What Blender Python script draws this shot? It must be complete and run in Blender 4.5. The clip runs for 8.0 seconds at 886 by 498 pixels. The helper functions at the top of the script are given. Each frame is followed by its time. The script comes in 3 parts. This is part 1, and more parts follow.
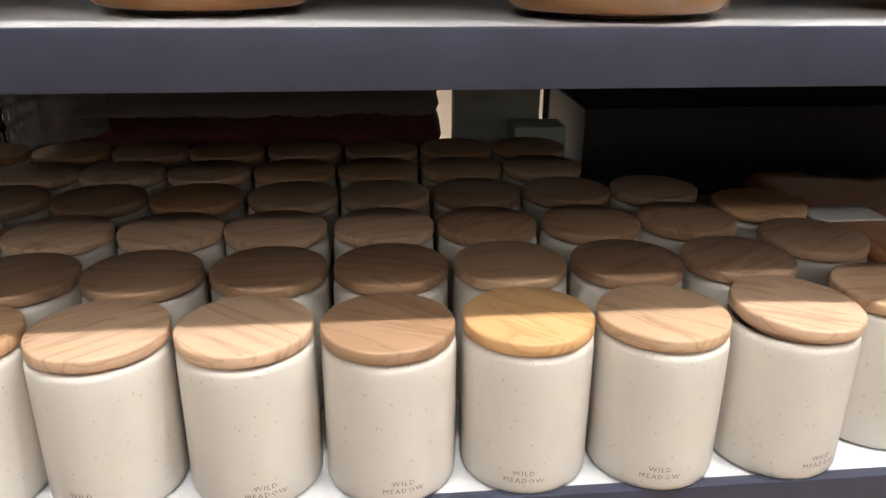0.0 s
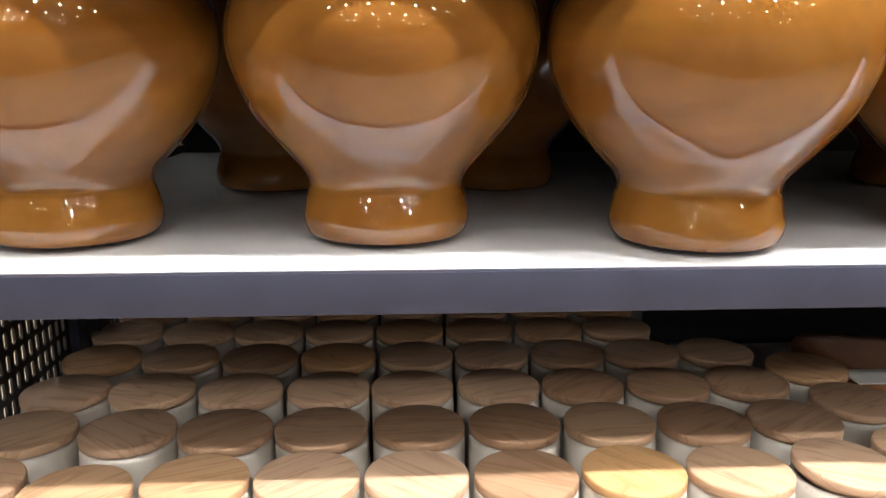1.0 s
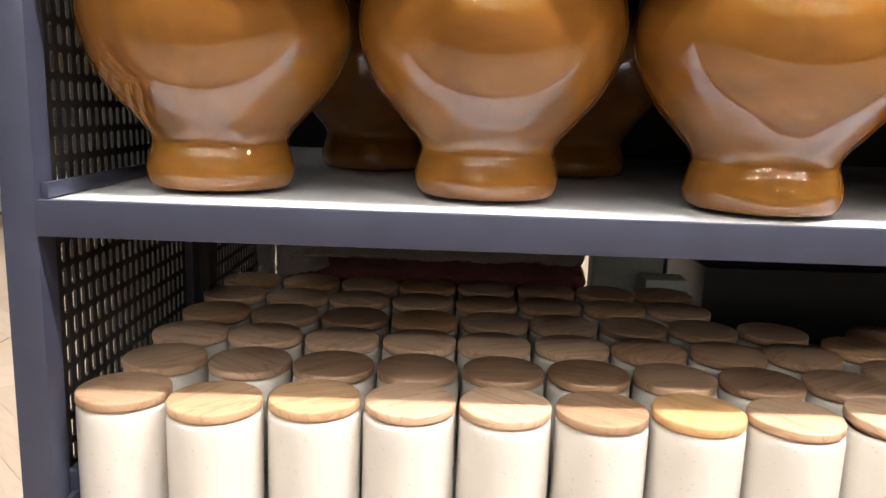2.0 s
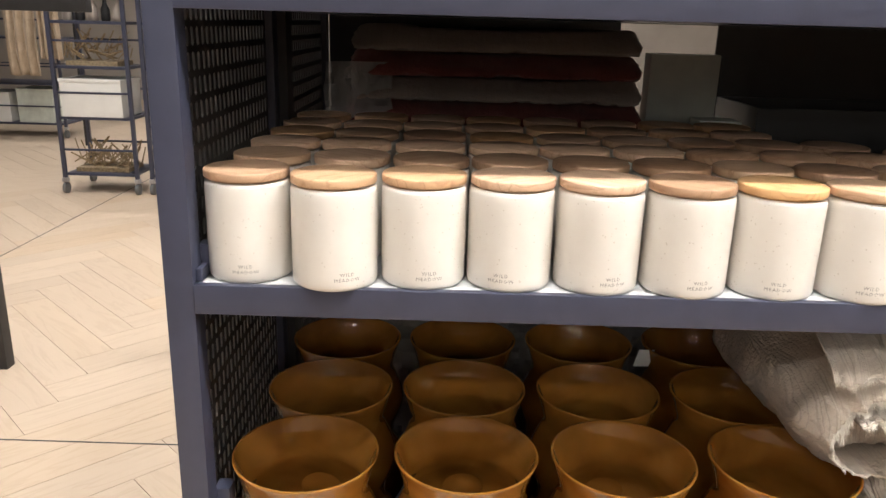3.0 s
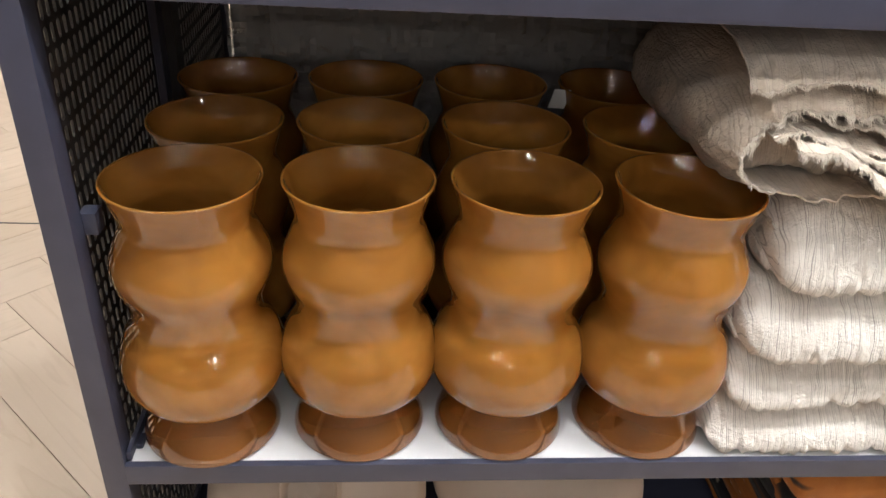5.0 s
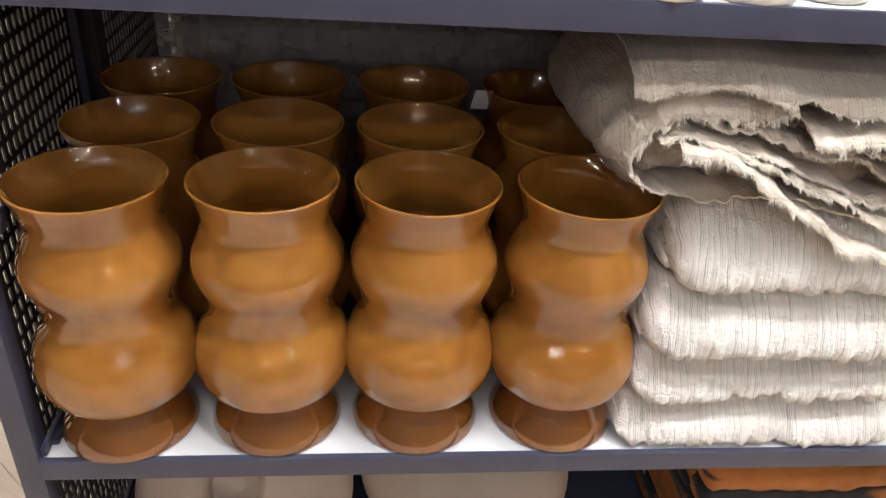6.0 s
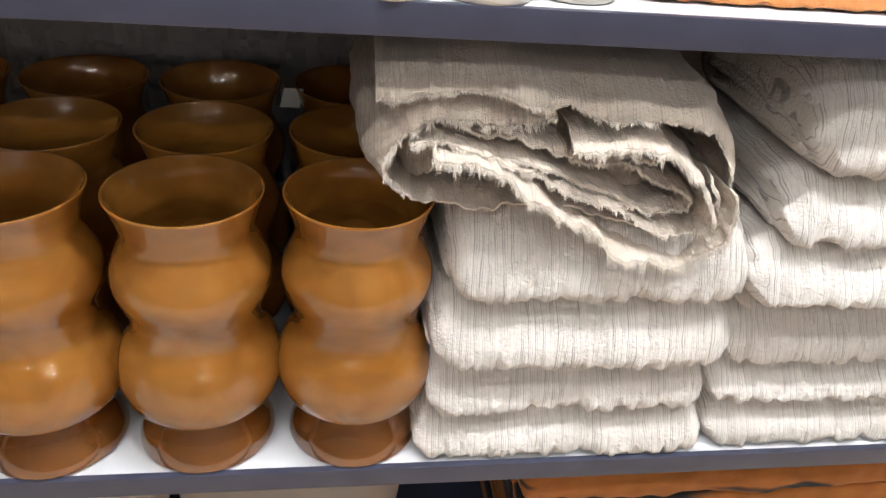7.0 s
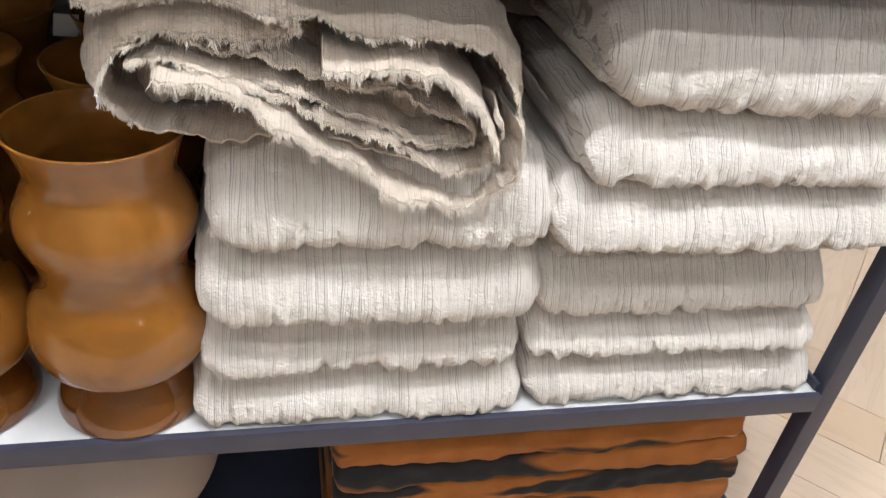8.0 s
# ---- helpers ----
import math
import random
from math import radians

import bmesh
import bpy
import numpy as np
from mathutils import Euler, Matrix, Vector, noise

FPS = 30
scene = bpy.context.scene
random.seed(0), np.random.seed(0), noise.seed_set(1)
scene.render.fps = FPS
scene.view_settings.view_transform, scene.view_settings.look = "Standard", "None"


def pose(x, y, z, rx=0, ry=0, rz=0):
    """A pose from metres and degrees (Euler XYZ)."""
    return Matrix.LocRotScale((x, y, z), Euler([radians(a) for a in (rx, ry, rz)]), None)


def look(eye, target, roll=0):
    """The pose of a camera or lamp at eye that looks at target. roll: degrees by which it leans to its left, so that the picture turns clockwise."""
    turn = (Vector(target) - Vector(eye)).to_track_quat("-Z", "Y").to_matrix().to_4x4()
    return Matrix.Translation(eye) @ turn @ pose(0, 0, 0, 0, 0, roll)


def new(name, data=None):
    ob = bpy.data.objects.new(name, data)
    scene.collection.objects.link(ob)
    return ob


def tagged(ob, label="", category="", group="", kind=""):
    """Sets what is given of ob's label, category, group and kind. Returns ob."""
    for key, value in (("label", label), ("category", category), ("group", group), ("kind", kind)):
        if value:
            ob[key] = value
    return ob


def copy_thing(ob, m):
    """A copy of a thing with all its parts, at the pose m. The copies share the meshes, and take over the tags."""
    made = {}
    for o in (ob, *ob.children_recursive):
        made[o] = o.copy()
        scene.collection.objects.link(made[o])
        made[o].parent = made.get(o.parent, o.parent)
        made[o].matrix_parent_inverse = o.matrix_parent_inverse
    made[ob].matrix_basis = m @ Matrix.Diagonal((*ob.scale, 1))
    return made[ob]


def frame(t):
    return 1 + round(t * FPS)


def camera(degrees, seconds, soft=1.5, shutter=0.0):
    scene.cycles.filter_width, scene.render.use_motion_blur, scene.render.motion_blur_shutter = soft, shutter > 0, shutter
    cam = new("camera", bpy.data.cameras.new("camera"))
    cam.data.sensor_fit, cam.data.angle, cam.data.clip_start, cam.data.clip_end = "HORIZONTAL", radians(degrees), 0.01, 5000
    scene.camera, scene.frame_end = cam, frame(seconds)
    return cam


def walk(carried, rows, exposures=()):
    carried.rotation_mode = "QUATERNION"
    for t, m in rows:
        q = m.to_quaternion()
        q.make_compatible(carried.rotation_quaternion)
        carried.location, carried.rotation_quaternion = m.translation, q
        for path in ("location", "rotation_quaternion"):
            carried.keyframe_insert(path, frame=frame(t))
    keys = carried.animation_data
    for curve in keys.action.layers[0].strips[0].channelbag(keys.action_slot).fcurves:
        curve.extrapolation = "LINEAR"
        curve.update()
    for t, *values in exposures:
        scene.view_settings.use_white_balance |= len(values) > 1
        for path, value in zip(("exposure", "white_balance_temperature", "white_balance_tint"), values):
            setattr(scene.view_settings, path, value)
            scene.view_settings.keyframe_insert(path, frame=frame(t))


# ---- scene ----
cam = camera(60.8, 8.0)
PATH = [
    (0, (0.495, -0.4, 1.334), (0.682, 1.468, 0.598), 0.4),
    (0.5, (0.437, -0.494, 1.415), (0.552, 1.439, 0.885), 0.1),
    (1, (0.399, -0.53, 1.436), (0.517, 1.42, 0.99), 0.2),
    (1.2, (0.385, -0.534, 1.438), (0.485, 1.424, 1.015), 0.5),
    (2.3, (0.318, -0.679, 1.36), (0.301, 1.287, 0.99), 2.2),
    (2.5, (0.288, -0.697, 1.34), (0.275, 1.26, 0.928), 2.3),
    (3, (0.255, -0.72, 1.262), (0.246, 1.194, 0.685), 1.6),
    (3.5, (0.272, -0.695, 1.213), (0.37, 1.132, 0.41), 1.7),
    (4, (0.295, -0.681, 1.16), (0.41, 1.087, 0.233), 2.0),
    (4.2, (0.289, -0.682, 1.147), (0.432, 1.066, 0.186), 2.4),
    (5.3, (0.326, -0.69, 1.134), (0.501, 1.009, 0.094), 4.1),
    (5.5, (0.34, -0.697, 1.14), (0.528, 0.997, 0.094), 4.3),
    (6, (0.4, -0.707, 1.156), (0.611, 0.989, 0.118), 4.5),
    (6.5, (0.501, -0.703, 1.167), (0.751, 0.986, 0.125), 5.1),
    (7, (0.63, -0.681, 1.171), (0.938, 0.989, 0.114), 5.8),
    (7.5, (0.772, -0.655, 1.15), (1.196, 0.992, 0.098), 7.5),
    (8, (0.835, -0.644, 1.112), (1.282, 0.958, 0.001), 8.0),
]
walk(cam, [(t, look(eye, target, roll)) for t, eye, target, roll in PATH],
     exposures=[(0.0, -1.5, 6500, 10), (0.5, -1.45, 6500, 10), (1.0, -0.9, 6500, 10), (2.5, -0.78, 6500, 10), (4.0, -1.28, 6350, 10), (5.5, -1.05, 6250, 10), (6.5, -1.05, 6100, 10), (8.0, -1.42, 6100, 10)])

# ---- world and light ----
world = bpy.data.worlds.new("world")
scene.world = world
world.use_nodes = True
world.node_tree.nodes["Background"].inputs[0].default_value = (0.9, 0.95, 1.0, 1)
world.node_tree.nodes["Background"].inputs[1].default_value = 0.05
CEIL = 3.4
KEY_Y, KEY_W, WASH_W, FILL_W = -0.52, 222.0, 45.0, 62.0

# ---- sizes ----
S0, S1, S2, S3 = 0.075, 0.403, 1.0, 1.298      # tops of the four shelves
WIDE, DEEP, BAY = 1.60, 0.90, 0.37             # shelf width, full depth, depth of the front side panel
LIP = 0.031


# ---- materials ----
def nodes(name):
    m = bpy.data.materials.new(name)
    m.use_nodes = True
    t = m.node_tree
    return m, t, t.nodes["Principled BSDF"]


def add(t, kind, **inputs):
    n = t.nodes.new(kind)
    for k, v in inputs.items():
        n.inputs[k.replace("_", " ")].default_value = v
    return n


def coords(t, scale=(1, 1, 1), turn=(0, 0, 0), space="Object"):
    c = t.nodes.new("ShaderNodeTexCoord")
    m = t.nodes.new("ShaderNodeMapping")
    m.inputs["Scale"].default_value = scale
    m.inputs["Rotation"].default_value = turn
    t.links.new(c.outputs[space], m.inputs["Vector"])
    return m.outputs["Vector"]


def ramp(t, fac, *stops):
    r = t.nodes.new("ShaderNodeValToRGB")
    e = r.color_ramp.elements
    while len(e) < len(stops):
        e.new(0.5)
    for el, (p, c) in zip(e, stops):
        el.position, el.color = p, (*c, 1)
    t.links.new(fac, r.inputs["Fac"])
    return r.outputs["Color"]


def noise_tex(t, vec, scale, detail=4.0, rough=0.55, distort=0.0):
    n = add(t, "ShaderNodeTexNoise", Scale=scale, Detail=detail, Roughness=rough, Distortion=distort)
    if vec is not None:
        t.links.new(vec, n.inputs["Vector"])
    return n.outputs["Fac"]


def mix(t, fac, a, b, how="MIX"):
    n = t.nodes.new("ShaderNodeMix")
    n.data_type, n.blend_type = "RGBA", how
    for sock, v in ((n.inputs["Factor"], fac), (n.inputs["A"], a), (n.inputs["B"], b)):
        if isinstance(v, (int, float)):
            sock.default_value = v
        elif isinstance(v, tuple):
            sock.default_value = (*v, 1)
        else:
            t.links.new(v, sock)
    return n.outputs["Result"]


def bump(t, b, height, strength=0.3, dist=0.002):
    n = add(t, "ShaderNodeBump", Strength=strength, Distance=dist)
    t.links.new(height, n.inputs["Height"])
    t.links.new(n.outputs["Normal"], b.inputs["Normal"])


def math_node(t, op, a, b=None):
    n = t.nodes.new("ShaderNodeMath")
    n.operation = op
    for i, v in enumerate((a, b)):
        if v is None:
            continue
        if isinstance(v, (int, float)):
            n.inputs[i].default_value = v
        else:
            t.links.new(v, n.inputs[i])
    return n.outputs[0]


def plain(name, c, rough=0.5, metal=0.0, vary=0.12, scale=40.0, bumps=0.08, coat=0.0):
    """Paint, card or plastic with a little blotching and fine grain."""
    m, t, b = nodes(name)
    v = coords(t)
    f = noise_tex(t, v, scale)
    lo = tuple(x * (1 - vary) for x in c)
    hi = tuple(min(1, x * (1 + vary)) for x in c)
    t.links.new(ramp(t, f, (0.3, lo), (0.7, hi)), b.inputs["Base Color"])
    b.inputs["Roughness"].default_value, b.inputs["Metallic"].default_value = rough, metal
    b.inputs["Coat Weight"].default_value = coat
    bump(t, b, noise_tex(t, v, scale * 12), bumps, 0.0006)
    return m


STEEL = plain("grey_powder_coat", (0.043, 0.047, 0.076), 0.36, 0.0, 0.10, 25, 0.15)
BLACK = plain("black_powder_coat", (0.022, 0.021, 0.022), 0.5, 0.0, 0.15, 30, 0.12)
SHELF_WHITE = plain("white_shelf_coat", (0.62, 0.63, 0.64), 0.4, 0.0, 0.05, 14, 0.06)
DARK = plain("dark_plastic", (0.008, 0.008, 0.009), 0.45, 0.0, 0.2, 20, 0.05)
WHITE_CARD = plain("white_card", (0.72, 0.71, 0.68), 0.6, 0.0, 0.04, 9, 0.05)
GREY_CARD = plain("grey_green_card", (0.60, 0.64, 0.58), 0.5, 0.0, 0.12, 12, 0.05)
CHROME = plain("caster_metal", (0.5, 0.5, 0.52), 0.3, 0.9, 0.1, 30, 0.05)
RUBBER = plain("grey_rubber", (0.12, 0.12, 0.12), 0.6, 0.0, 0.1, 30, 0.05)
INK = plain("grey_stamp", (0.22, 0.20, 0.18), 0.6, 0.0, 0.1, 200, 0.0)
WICKER = plain("dry_twigs", (0.30, 0.22, 0.13), 0.8, 0.0, 0.35, 60, 0.3)
CORAL = plain("coral_cloth", (0.75, 0.22, 0.12), 0.8, 0.0, 0.15, 30, 0.2)
PALE_CERAMIC = plain("matt_beige_ceramic", (0.50, 0.40, 0.32), 0.55, 0.0, 0.07, 9, 0.15)
WALL = plain("warm_grey_wall", (0.40, 0.36, 0.32), 0.8, 0.0, 0.08, 2, 0.1)
HELPER_BROWN = plain("helper_wall_brown", (0.20, 0.145, 0.105), 0.7, 0.0, 0.35, 3, 0.1)
CEILING = plain("dark_ceiling", (0.055, 0.05, 0.048), 0.8, 0.0, 0.1, 3, 0.1)


def ceramic():
    """Cream glaze with fine brown specks."""
    m, t, b = nodes("cream_speckled_glaze")
    v = coords(t)
    base = ramp(t, noise_tex(t, v, 18), (0.3, (0.68, 0.635, 0.575)), (0.7, (0.74, 0.70, 0.64)))
    info = t.nodes.new("ShaderNodeObjectInfo")
    off = t.nodes.new("ShaderNodeVectorMath")
    off.operation = "ADD"
    t.links.new(v, off.inputs[0])
    t.links.new(math_node(t, "MULTIPLY", info.outputs["Random"], 31.0), off.inputs[1])
    vo = add(t, "ShaderNodeTexVoronoi", Scale=230.0, Randomness=1.0)
    t.links.new(off.outputs[0], vo.inputs["Vector"])
    wn = noise_tex(t, off.outputs[0], 130, 1)
    near = math_node(t, "LESS_THAN", vo.outputs["Distance"], 0.2)
    some = math_node(t, "GREATER_THAN", wn, 0.57)
    spot = math_node(t, "MULTIPLY", math_node(t, "MULTIPLY", near, some), 0.32)
    t.links.new(mix(t, spot, base, (0.30, 0.22, 0.14)), b.inputs["Base Color"])
    b.inputs["Roughness"].default_value = 0.3
    b.inputs["Coat Weight"].default_value = 0.25
    b.inputs["Coat Roughness"].default_value = 0.12
    bump(t, b, noise_tex(t, v, 90), 0.05, 0.001)
    return m


def wood(name, light, dark, ring=1.0, spread=1.0):
    """Sawn timber with straight and cathedral grain; each piece has its own tone and cut."""
    m, t, b = nodes(name)
    info = t.nodes.new("ShaderNodeObjectInfo")
    c = t.nodes.new("ShaderNodeTexCoord")
    off = t.nodes.new("ShaderNodeVectorMath")
    off.operation = "ADD"
    cmb = t.nodes.new("ShaderNodeCombineXYZ")
    for i, k in enumerate((37.0, 11.0, 5.0)):
        t.links.new(math_node(t, "MULTIPLY", info.outputs["Random"], k), cmb.inputs[i])
    t.links.new(c.outputs["Object"], off.inputs[0])
    t.links.new(cmb.outputs[0], off.inputs[1])
    mp = t.nodes.new("ShaderNodeMapping")
    mp.inputs["Scale"].default_value = (3.0 * ring, 22.0 * ring, 22.0 * ring)
    t.links.new(off.outputs[0], mp.inputs["Vector"])
    bands = noise_tex(t, mp.outputs[0], 1.6, 3, 0.5, 0.9)
    mp2 = t.nodes.new("ShaderNodeMapping")
    mp2.inputs["Scale"].default_value = (12 * ring, 420 * ring, 420 * ring)
    t.links.new(off.outputs[0], mp2.inputs["Vector"])
    fine = noise_tex(t, mp2.outputs[0], 1.0, 2)
    rings = math_node(t, "FRACT", math_node(t, "MULTIPLY", bands, 5.0))
    mid = tuple((a * 2 + d) / 3 for a, d in zip(light, dark))
    col = ramp(t, rings, (0.0, light), (0.6, light), (0.88, dark), (1.0, light))
    broad = ramp(t, bands, (0.35, light), (0.65, mid))
    col = mix(t, 0.5, broad, col)
    col = mix(t, math_node(t, "MULTIPLY", fine, 0.35), col, dark)
    tone = ramp(t, info.outputs["Random"], (0.0, (0.66, 0.56, 0.47)), (0.25, (0.95, 0.88, 0.82)), (0.5, (1.08, 1.02, 0.97)), (0.72, (0.92, 0.84, 0.74)), (0.88, (1.0, 0.80, 0.52)), (1.0, (1.15, 1.10, 1.05)))
    col = mix(t, spread, col, tone, "MULTIPLY")
    t.links.new(col, b.inputs["Base Color"])
    b.inputs["Roughness"].default_value = 0.5
    bump(t, b, fine, 0.12, 0.0005)
    return m


def amber_glass(name, c0, c1, see=0.0):
    """Cased amber glass: milky colour in swirls under a clear, wet-looking skin."""
    m, t, b = nodes(name)
    info = t.nodes.new("ShaderNodeObjectInfo")
    off = t.nodes.new("ShaderNodeVectorMath")
    off.operation = "ADD"
    t.links.new(coords(t, (1, 1, 1.5)), off.inputs[0])
    t.links.new(math_node(t, "MULTIPLY", info.outputs["Random"], 23.0), off.inputs[1])
    v = off.outputs[0]
    f = noise_tex(t, v, 8, 3, 0.5, 0.9)
    g = noise_tex(t, v, 30, 3, 0.6, 0.4)
    col = ramp(t, f, (0.22, c0), (0.74, c1))
    # milky yellow clouds where the inner layer is thick
    milk = ramp(t, noise_tex(t, v, 11, 2, 0.5, 0.5), (0.56, (0, 0, 0)), (0.74, (1, 1, 1)))
    col = mix(t, math_node(t, "MULTIPLY", milk, 0.22), col, (c1[0] * 1.08, c1[1] * 1.3, c1[2] * 2.0))
    col = mix(t, math_node(t, "MULTIPLY", g, 0.18), col, c0)
    tone = ramp(t, info.outputs["Random"], (0.0, (0.97, 0.96, 0.95)), (1.0, (1.03, 1.03, 1.02)))
    col = mix(t, 1.0, col, tone, "MULTIPLY")
    t.links.new(col, b.inputs["Base Color"])
    b.inputs["Roughness"].default_value = 0.10
    b.inputs["IOR"].default_value = 1.5
    b.inputs["Specular IOR Level"].default_value = 0.0 if not see else 0.5
    b.inputs["Coat Weight"].default_value = 1.0
    b.inputs["Coat IOR"].default_value = 1.75
    b.inputs["Coat Roughness"].default_value = 0.0
    b.inputs["Transmission Weight"].default_value = see
    if not see:
        b.inputs["Subsurface Weight"].default_value = 0.15
        b.inputs["Subsurface Radius"].default_value = (0.012, 0.006, 0.002)
        b.inputs["Subsurface Scale"].default_value = 1.0
    bump(t, b, noise_tex(t, v, 14, 2), 0.012, 0.002)
    return m


def cloth(name, c0, c1, rib=430.0, stripe=0.0, weave=900.0, strength=0.5, pitch=0.0092, puff=0.8):
    """Crinkled double gauze: thin paired see-through lines down the cloth, puffy between them."""
    m, t, b = nodes(name)
    v = coords(t)
    sep = t.nodes.new("ShaderNodeSeparateXYZ")
    t.links.new(v, sep.inputs[0])
    wob = noise_tex(t, coords(t, (1, 0.25, 0.25)), 38, 2)
    run = math_node(t, "ADD", math_node(t, "DIVIDE", sep.outputs["X"], pitch), math_node(t, "MULTIPLY", wob, 1.3))
    saw = math_node(t, "FRACT", run)
    line = None
    for mid, half in ((0.30, 0.075), (0.55, 0.05), (0.86, 0.035)):
        d = math_node(t, "ABSOLUTE", math_node(t, "SUBTRACT", saw, mid))
        g = ramp(t, math_node(t, "DIVIDE", d, half), (0.35, (1, 1, 1)), (1.0, (0, 0, 0)))
        line = g if line is None else math_node(t, "MAXIMUM", line, g)
    fade = ramp(t, noise_tex(t, coords(t, (75, 12, 12)), 1.0, 2), (0.36, (0.25, 0.25, 0.25)), (0.56, (1, 1, 1)))
    line = math_node(t, "MULTIPLY", line, fade)
    blot = noise_tex(t, v, 14, 4)
    seer = noise_tex(t, coords(t, (150, 190, 190)), 1.0, 2)
    crumb = noise_tex(t, coords(t, (330, 420, 420)), 1.0, 2)
    thread = noise_tex(t, coords(t, (weave, weave * 0.9, weave * 0.9)), 1.0, 2)
    col = ramp(t, blot, (0.3, c0), (0.7, c1))
    dark = tuple(x * 0.36 for x in c0)
    col = mix(t, math_node(t, "MULTIPLY", line, stripe), col, dark)
    col = mix(t, math_node(t, "MULTIPLY", thread, 0.16), col, dark)
    t.links.new(col, b.inputs["Base Color"])
    b.inputs["Roughness"].default_value = 0.92
    b.inputs["Sheen Weight"].default_value = 0.2
    h = math_node(t, "ADD", math_node(t, "MULTIPLY", seer, puff), math_node(t, "ADD", math_node(t, "MULTIPLY", thread, 0.14), math_node(t, "MULTIPLY", crumb, 0.28)))
    h = math_node(t, "SUBTRACT", h, math_node(t, "MULTIPLY", line, 0.16))
    bump(t, b, h, strength, 0.0036)
    return m


def ink_cloth():
    """Rust throw with long, soft black brush marks."""
    m, t, b = nodes("rust_black_throw")
    info = t.nodes.new("ShaderNodeObjectInfo")
    off = t.nodes.new("ShaderNodeVectorMath")
    off.operation = "ADD"
    t.links.new(coords(t, (3.0, 2.0, 15.0), (0, 0.06, 0.0)), off.inputs[0])
    t.links.new(math_node(t, "MULTIPLY", info.outputs["Random"], 47.0), off.inputs[1])
    v = off.outputs[0]
    f = noise_tex(t, v, 1.0, 1, 0.3, 0.3)
    fine = noise_tex(t, coords(t), 260, 3)
    base = ramp(t, noise_tex(t, coords(t), 22), (0.3, (0.27, 0.088, 0.012)), (0.7, (0.35, 0.122, 0.020)))
    mark = ramp(t, f, (0.56, (0, 0, 0)), (0.585, (1, 1, 1)))
    pale = ramp(t, noise_tex(t, coords(t, (2, 8, 30)), 1.3, 2), (0.70, (0, 0, 0)), (0.73, (1, 1, 1)))
    col = mix(t, mark, base, (0.009, 0.009, 0.011))
    col = mix(t, math_node(t, "MULTIPLY", pale, 0.7), col, (0.6, 0.52, 0.4))
    t.links.new(col, b.inputs["Base Color"])
    b.inputs["Roughness"].default_value = 0.9
    b.inputs["Sheen Weight"].default_value = 0.05
    bump(t, b, fine, 0.5, 0.0012)
    return m


def plastic_film():
    m, t, b = nodes("clear_crinkled_film")
    v = coords(t)
    b.inputs["Base Color"].default_value = (0.6, 0.6, 0.6, 1)
    b.inputs["Roughness"].default_value = 0.10
    b.inputs["Alpha"].default_value = 0.42
    bump(t, b, noise_tex(t, v, 45, 4, 0.6, 1.2), 0.9, 0.006)
    return m


GLAZE = ceramic()
LID_WOOD = wood("pale_lid_wood", (0.70, 0.52, 0.375), (0.38, 0.22, 0.13), 1.0)
LID_HONEY = wood("honey_lid_wood", (0.80, 0.50, 0.24), (0.52, 0.26, 0.10), 1.0, 0.15)
LID_BROWN = wood("brown_lid_wood", (0.50, 0.32, 0.20), (0.22, 0.11, 0.06), 1.0, 0.25)
OAK = wood("pale_oak_plank", (0.62, 0.50, 0.385), (0.53, 0.41, 0.30), 0.35, 0.3)
AMBER = amber_glass("amber_glass", (0.160, 0.056, 0.008), (0.335, 0.146, 0.027))
AMBER_FOOT = amber_glass("amber_clear_foot", (0.30, 0.10, 0.018), (0.44, 0.165, 0.032), 0.6)
MUSLIN = cloth("undyed_muslin", (0.68, 0.635, 0.58), (0.76, 0.72, 0.665), 430, 0.72, strength=1.0)
MUSLIN_LOOSE = cloth("undyed_loose_muslin", (0.56, 0.475, 0.385), (0.67, 0.585, 0.49), 430, 0.30, strength=0.9, pitch=0.012, puff=1.0)
FRINGE = plain("cotton_fringe", (0.66, 0.60, 0.52), 0.95, 0.0, 0.08, 120, 0.2)
THROW = ink_cloth()
RUST = cloth("rust_cotton", (0.44, 0.16, 0.04), (0.55, 0.22, 0.06), 500, 0.15)
MAROON = cloth("maroon_pile_cloth", (0.16, 0.035, 0.032), (0.30, 0.10, 0.085), 200, 0.3)
TAUPE = cloth("taupe_cotton", (0.34, 0.29, 0.25), (0.44, 0.37, 0.32), 300, 0.2)
BEIGE = cloth("beige_linen", (0.42, 0.32, 0.22), (0.55, 0.43, 0.31), 120, 0.4)
FILM = plastic_film()


def glow(name, c, power):
    m, t, b = nodes(name)
    b.inputs["Base Color"].default_value = (*c, 1)
    b.inputs["Emission Color"].default_value = (*c, 1)
    b.inputs["Emission Strength"].default_value = power
    return m


LENS = glow("lamp_lens", (1.0, 0.96, 0.90), 900.0)


# ---- building helpers ----
def mesh_of(bm, name, material, smooth=True):
    me = bpy.data.meshes.new(name)
    bm.to_mesh(me)
    bm.free()
    me.materials.append(material)
    if smooth:
        me.shade_smooth()
    return me


def part(name, bm, material, parent=None, label="", smooth=True, at=None, sharp=40):
    """One mesh object, a top-level thing or a part of parent."""
    me = mesh_of(bm, name, material, smooth)
    if smooth and sharp:
        me.set_sharp_from_angle(angle=radians(sharp))
    ob = new(name, me)
    if parent is not None:
        ob.parent = parent
    if at is not None:
        ob.matrix_basis = at
    if label:
        ob["label"] = label
    return ob


def thing(name, label, category, group="", at=(0, 0, 0)):
    ob = new(name)
    ob.empty_display_size = 0.05
    ob.location = at
    return tagged(ob, label, category, group)


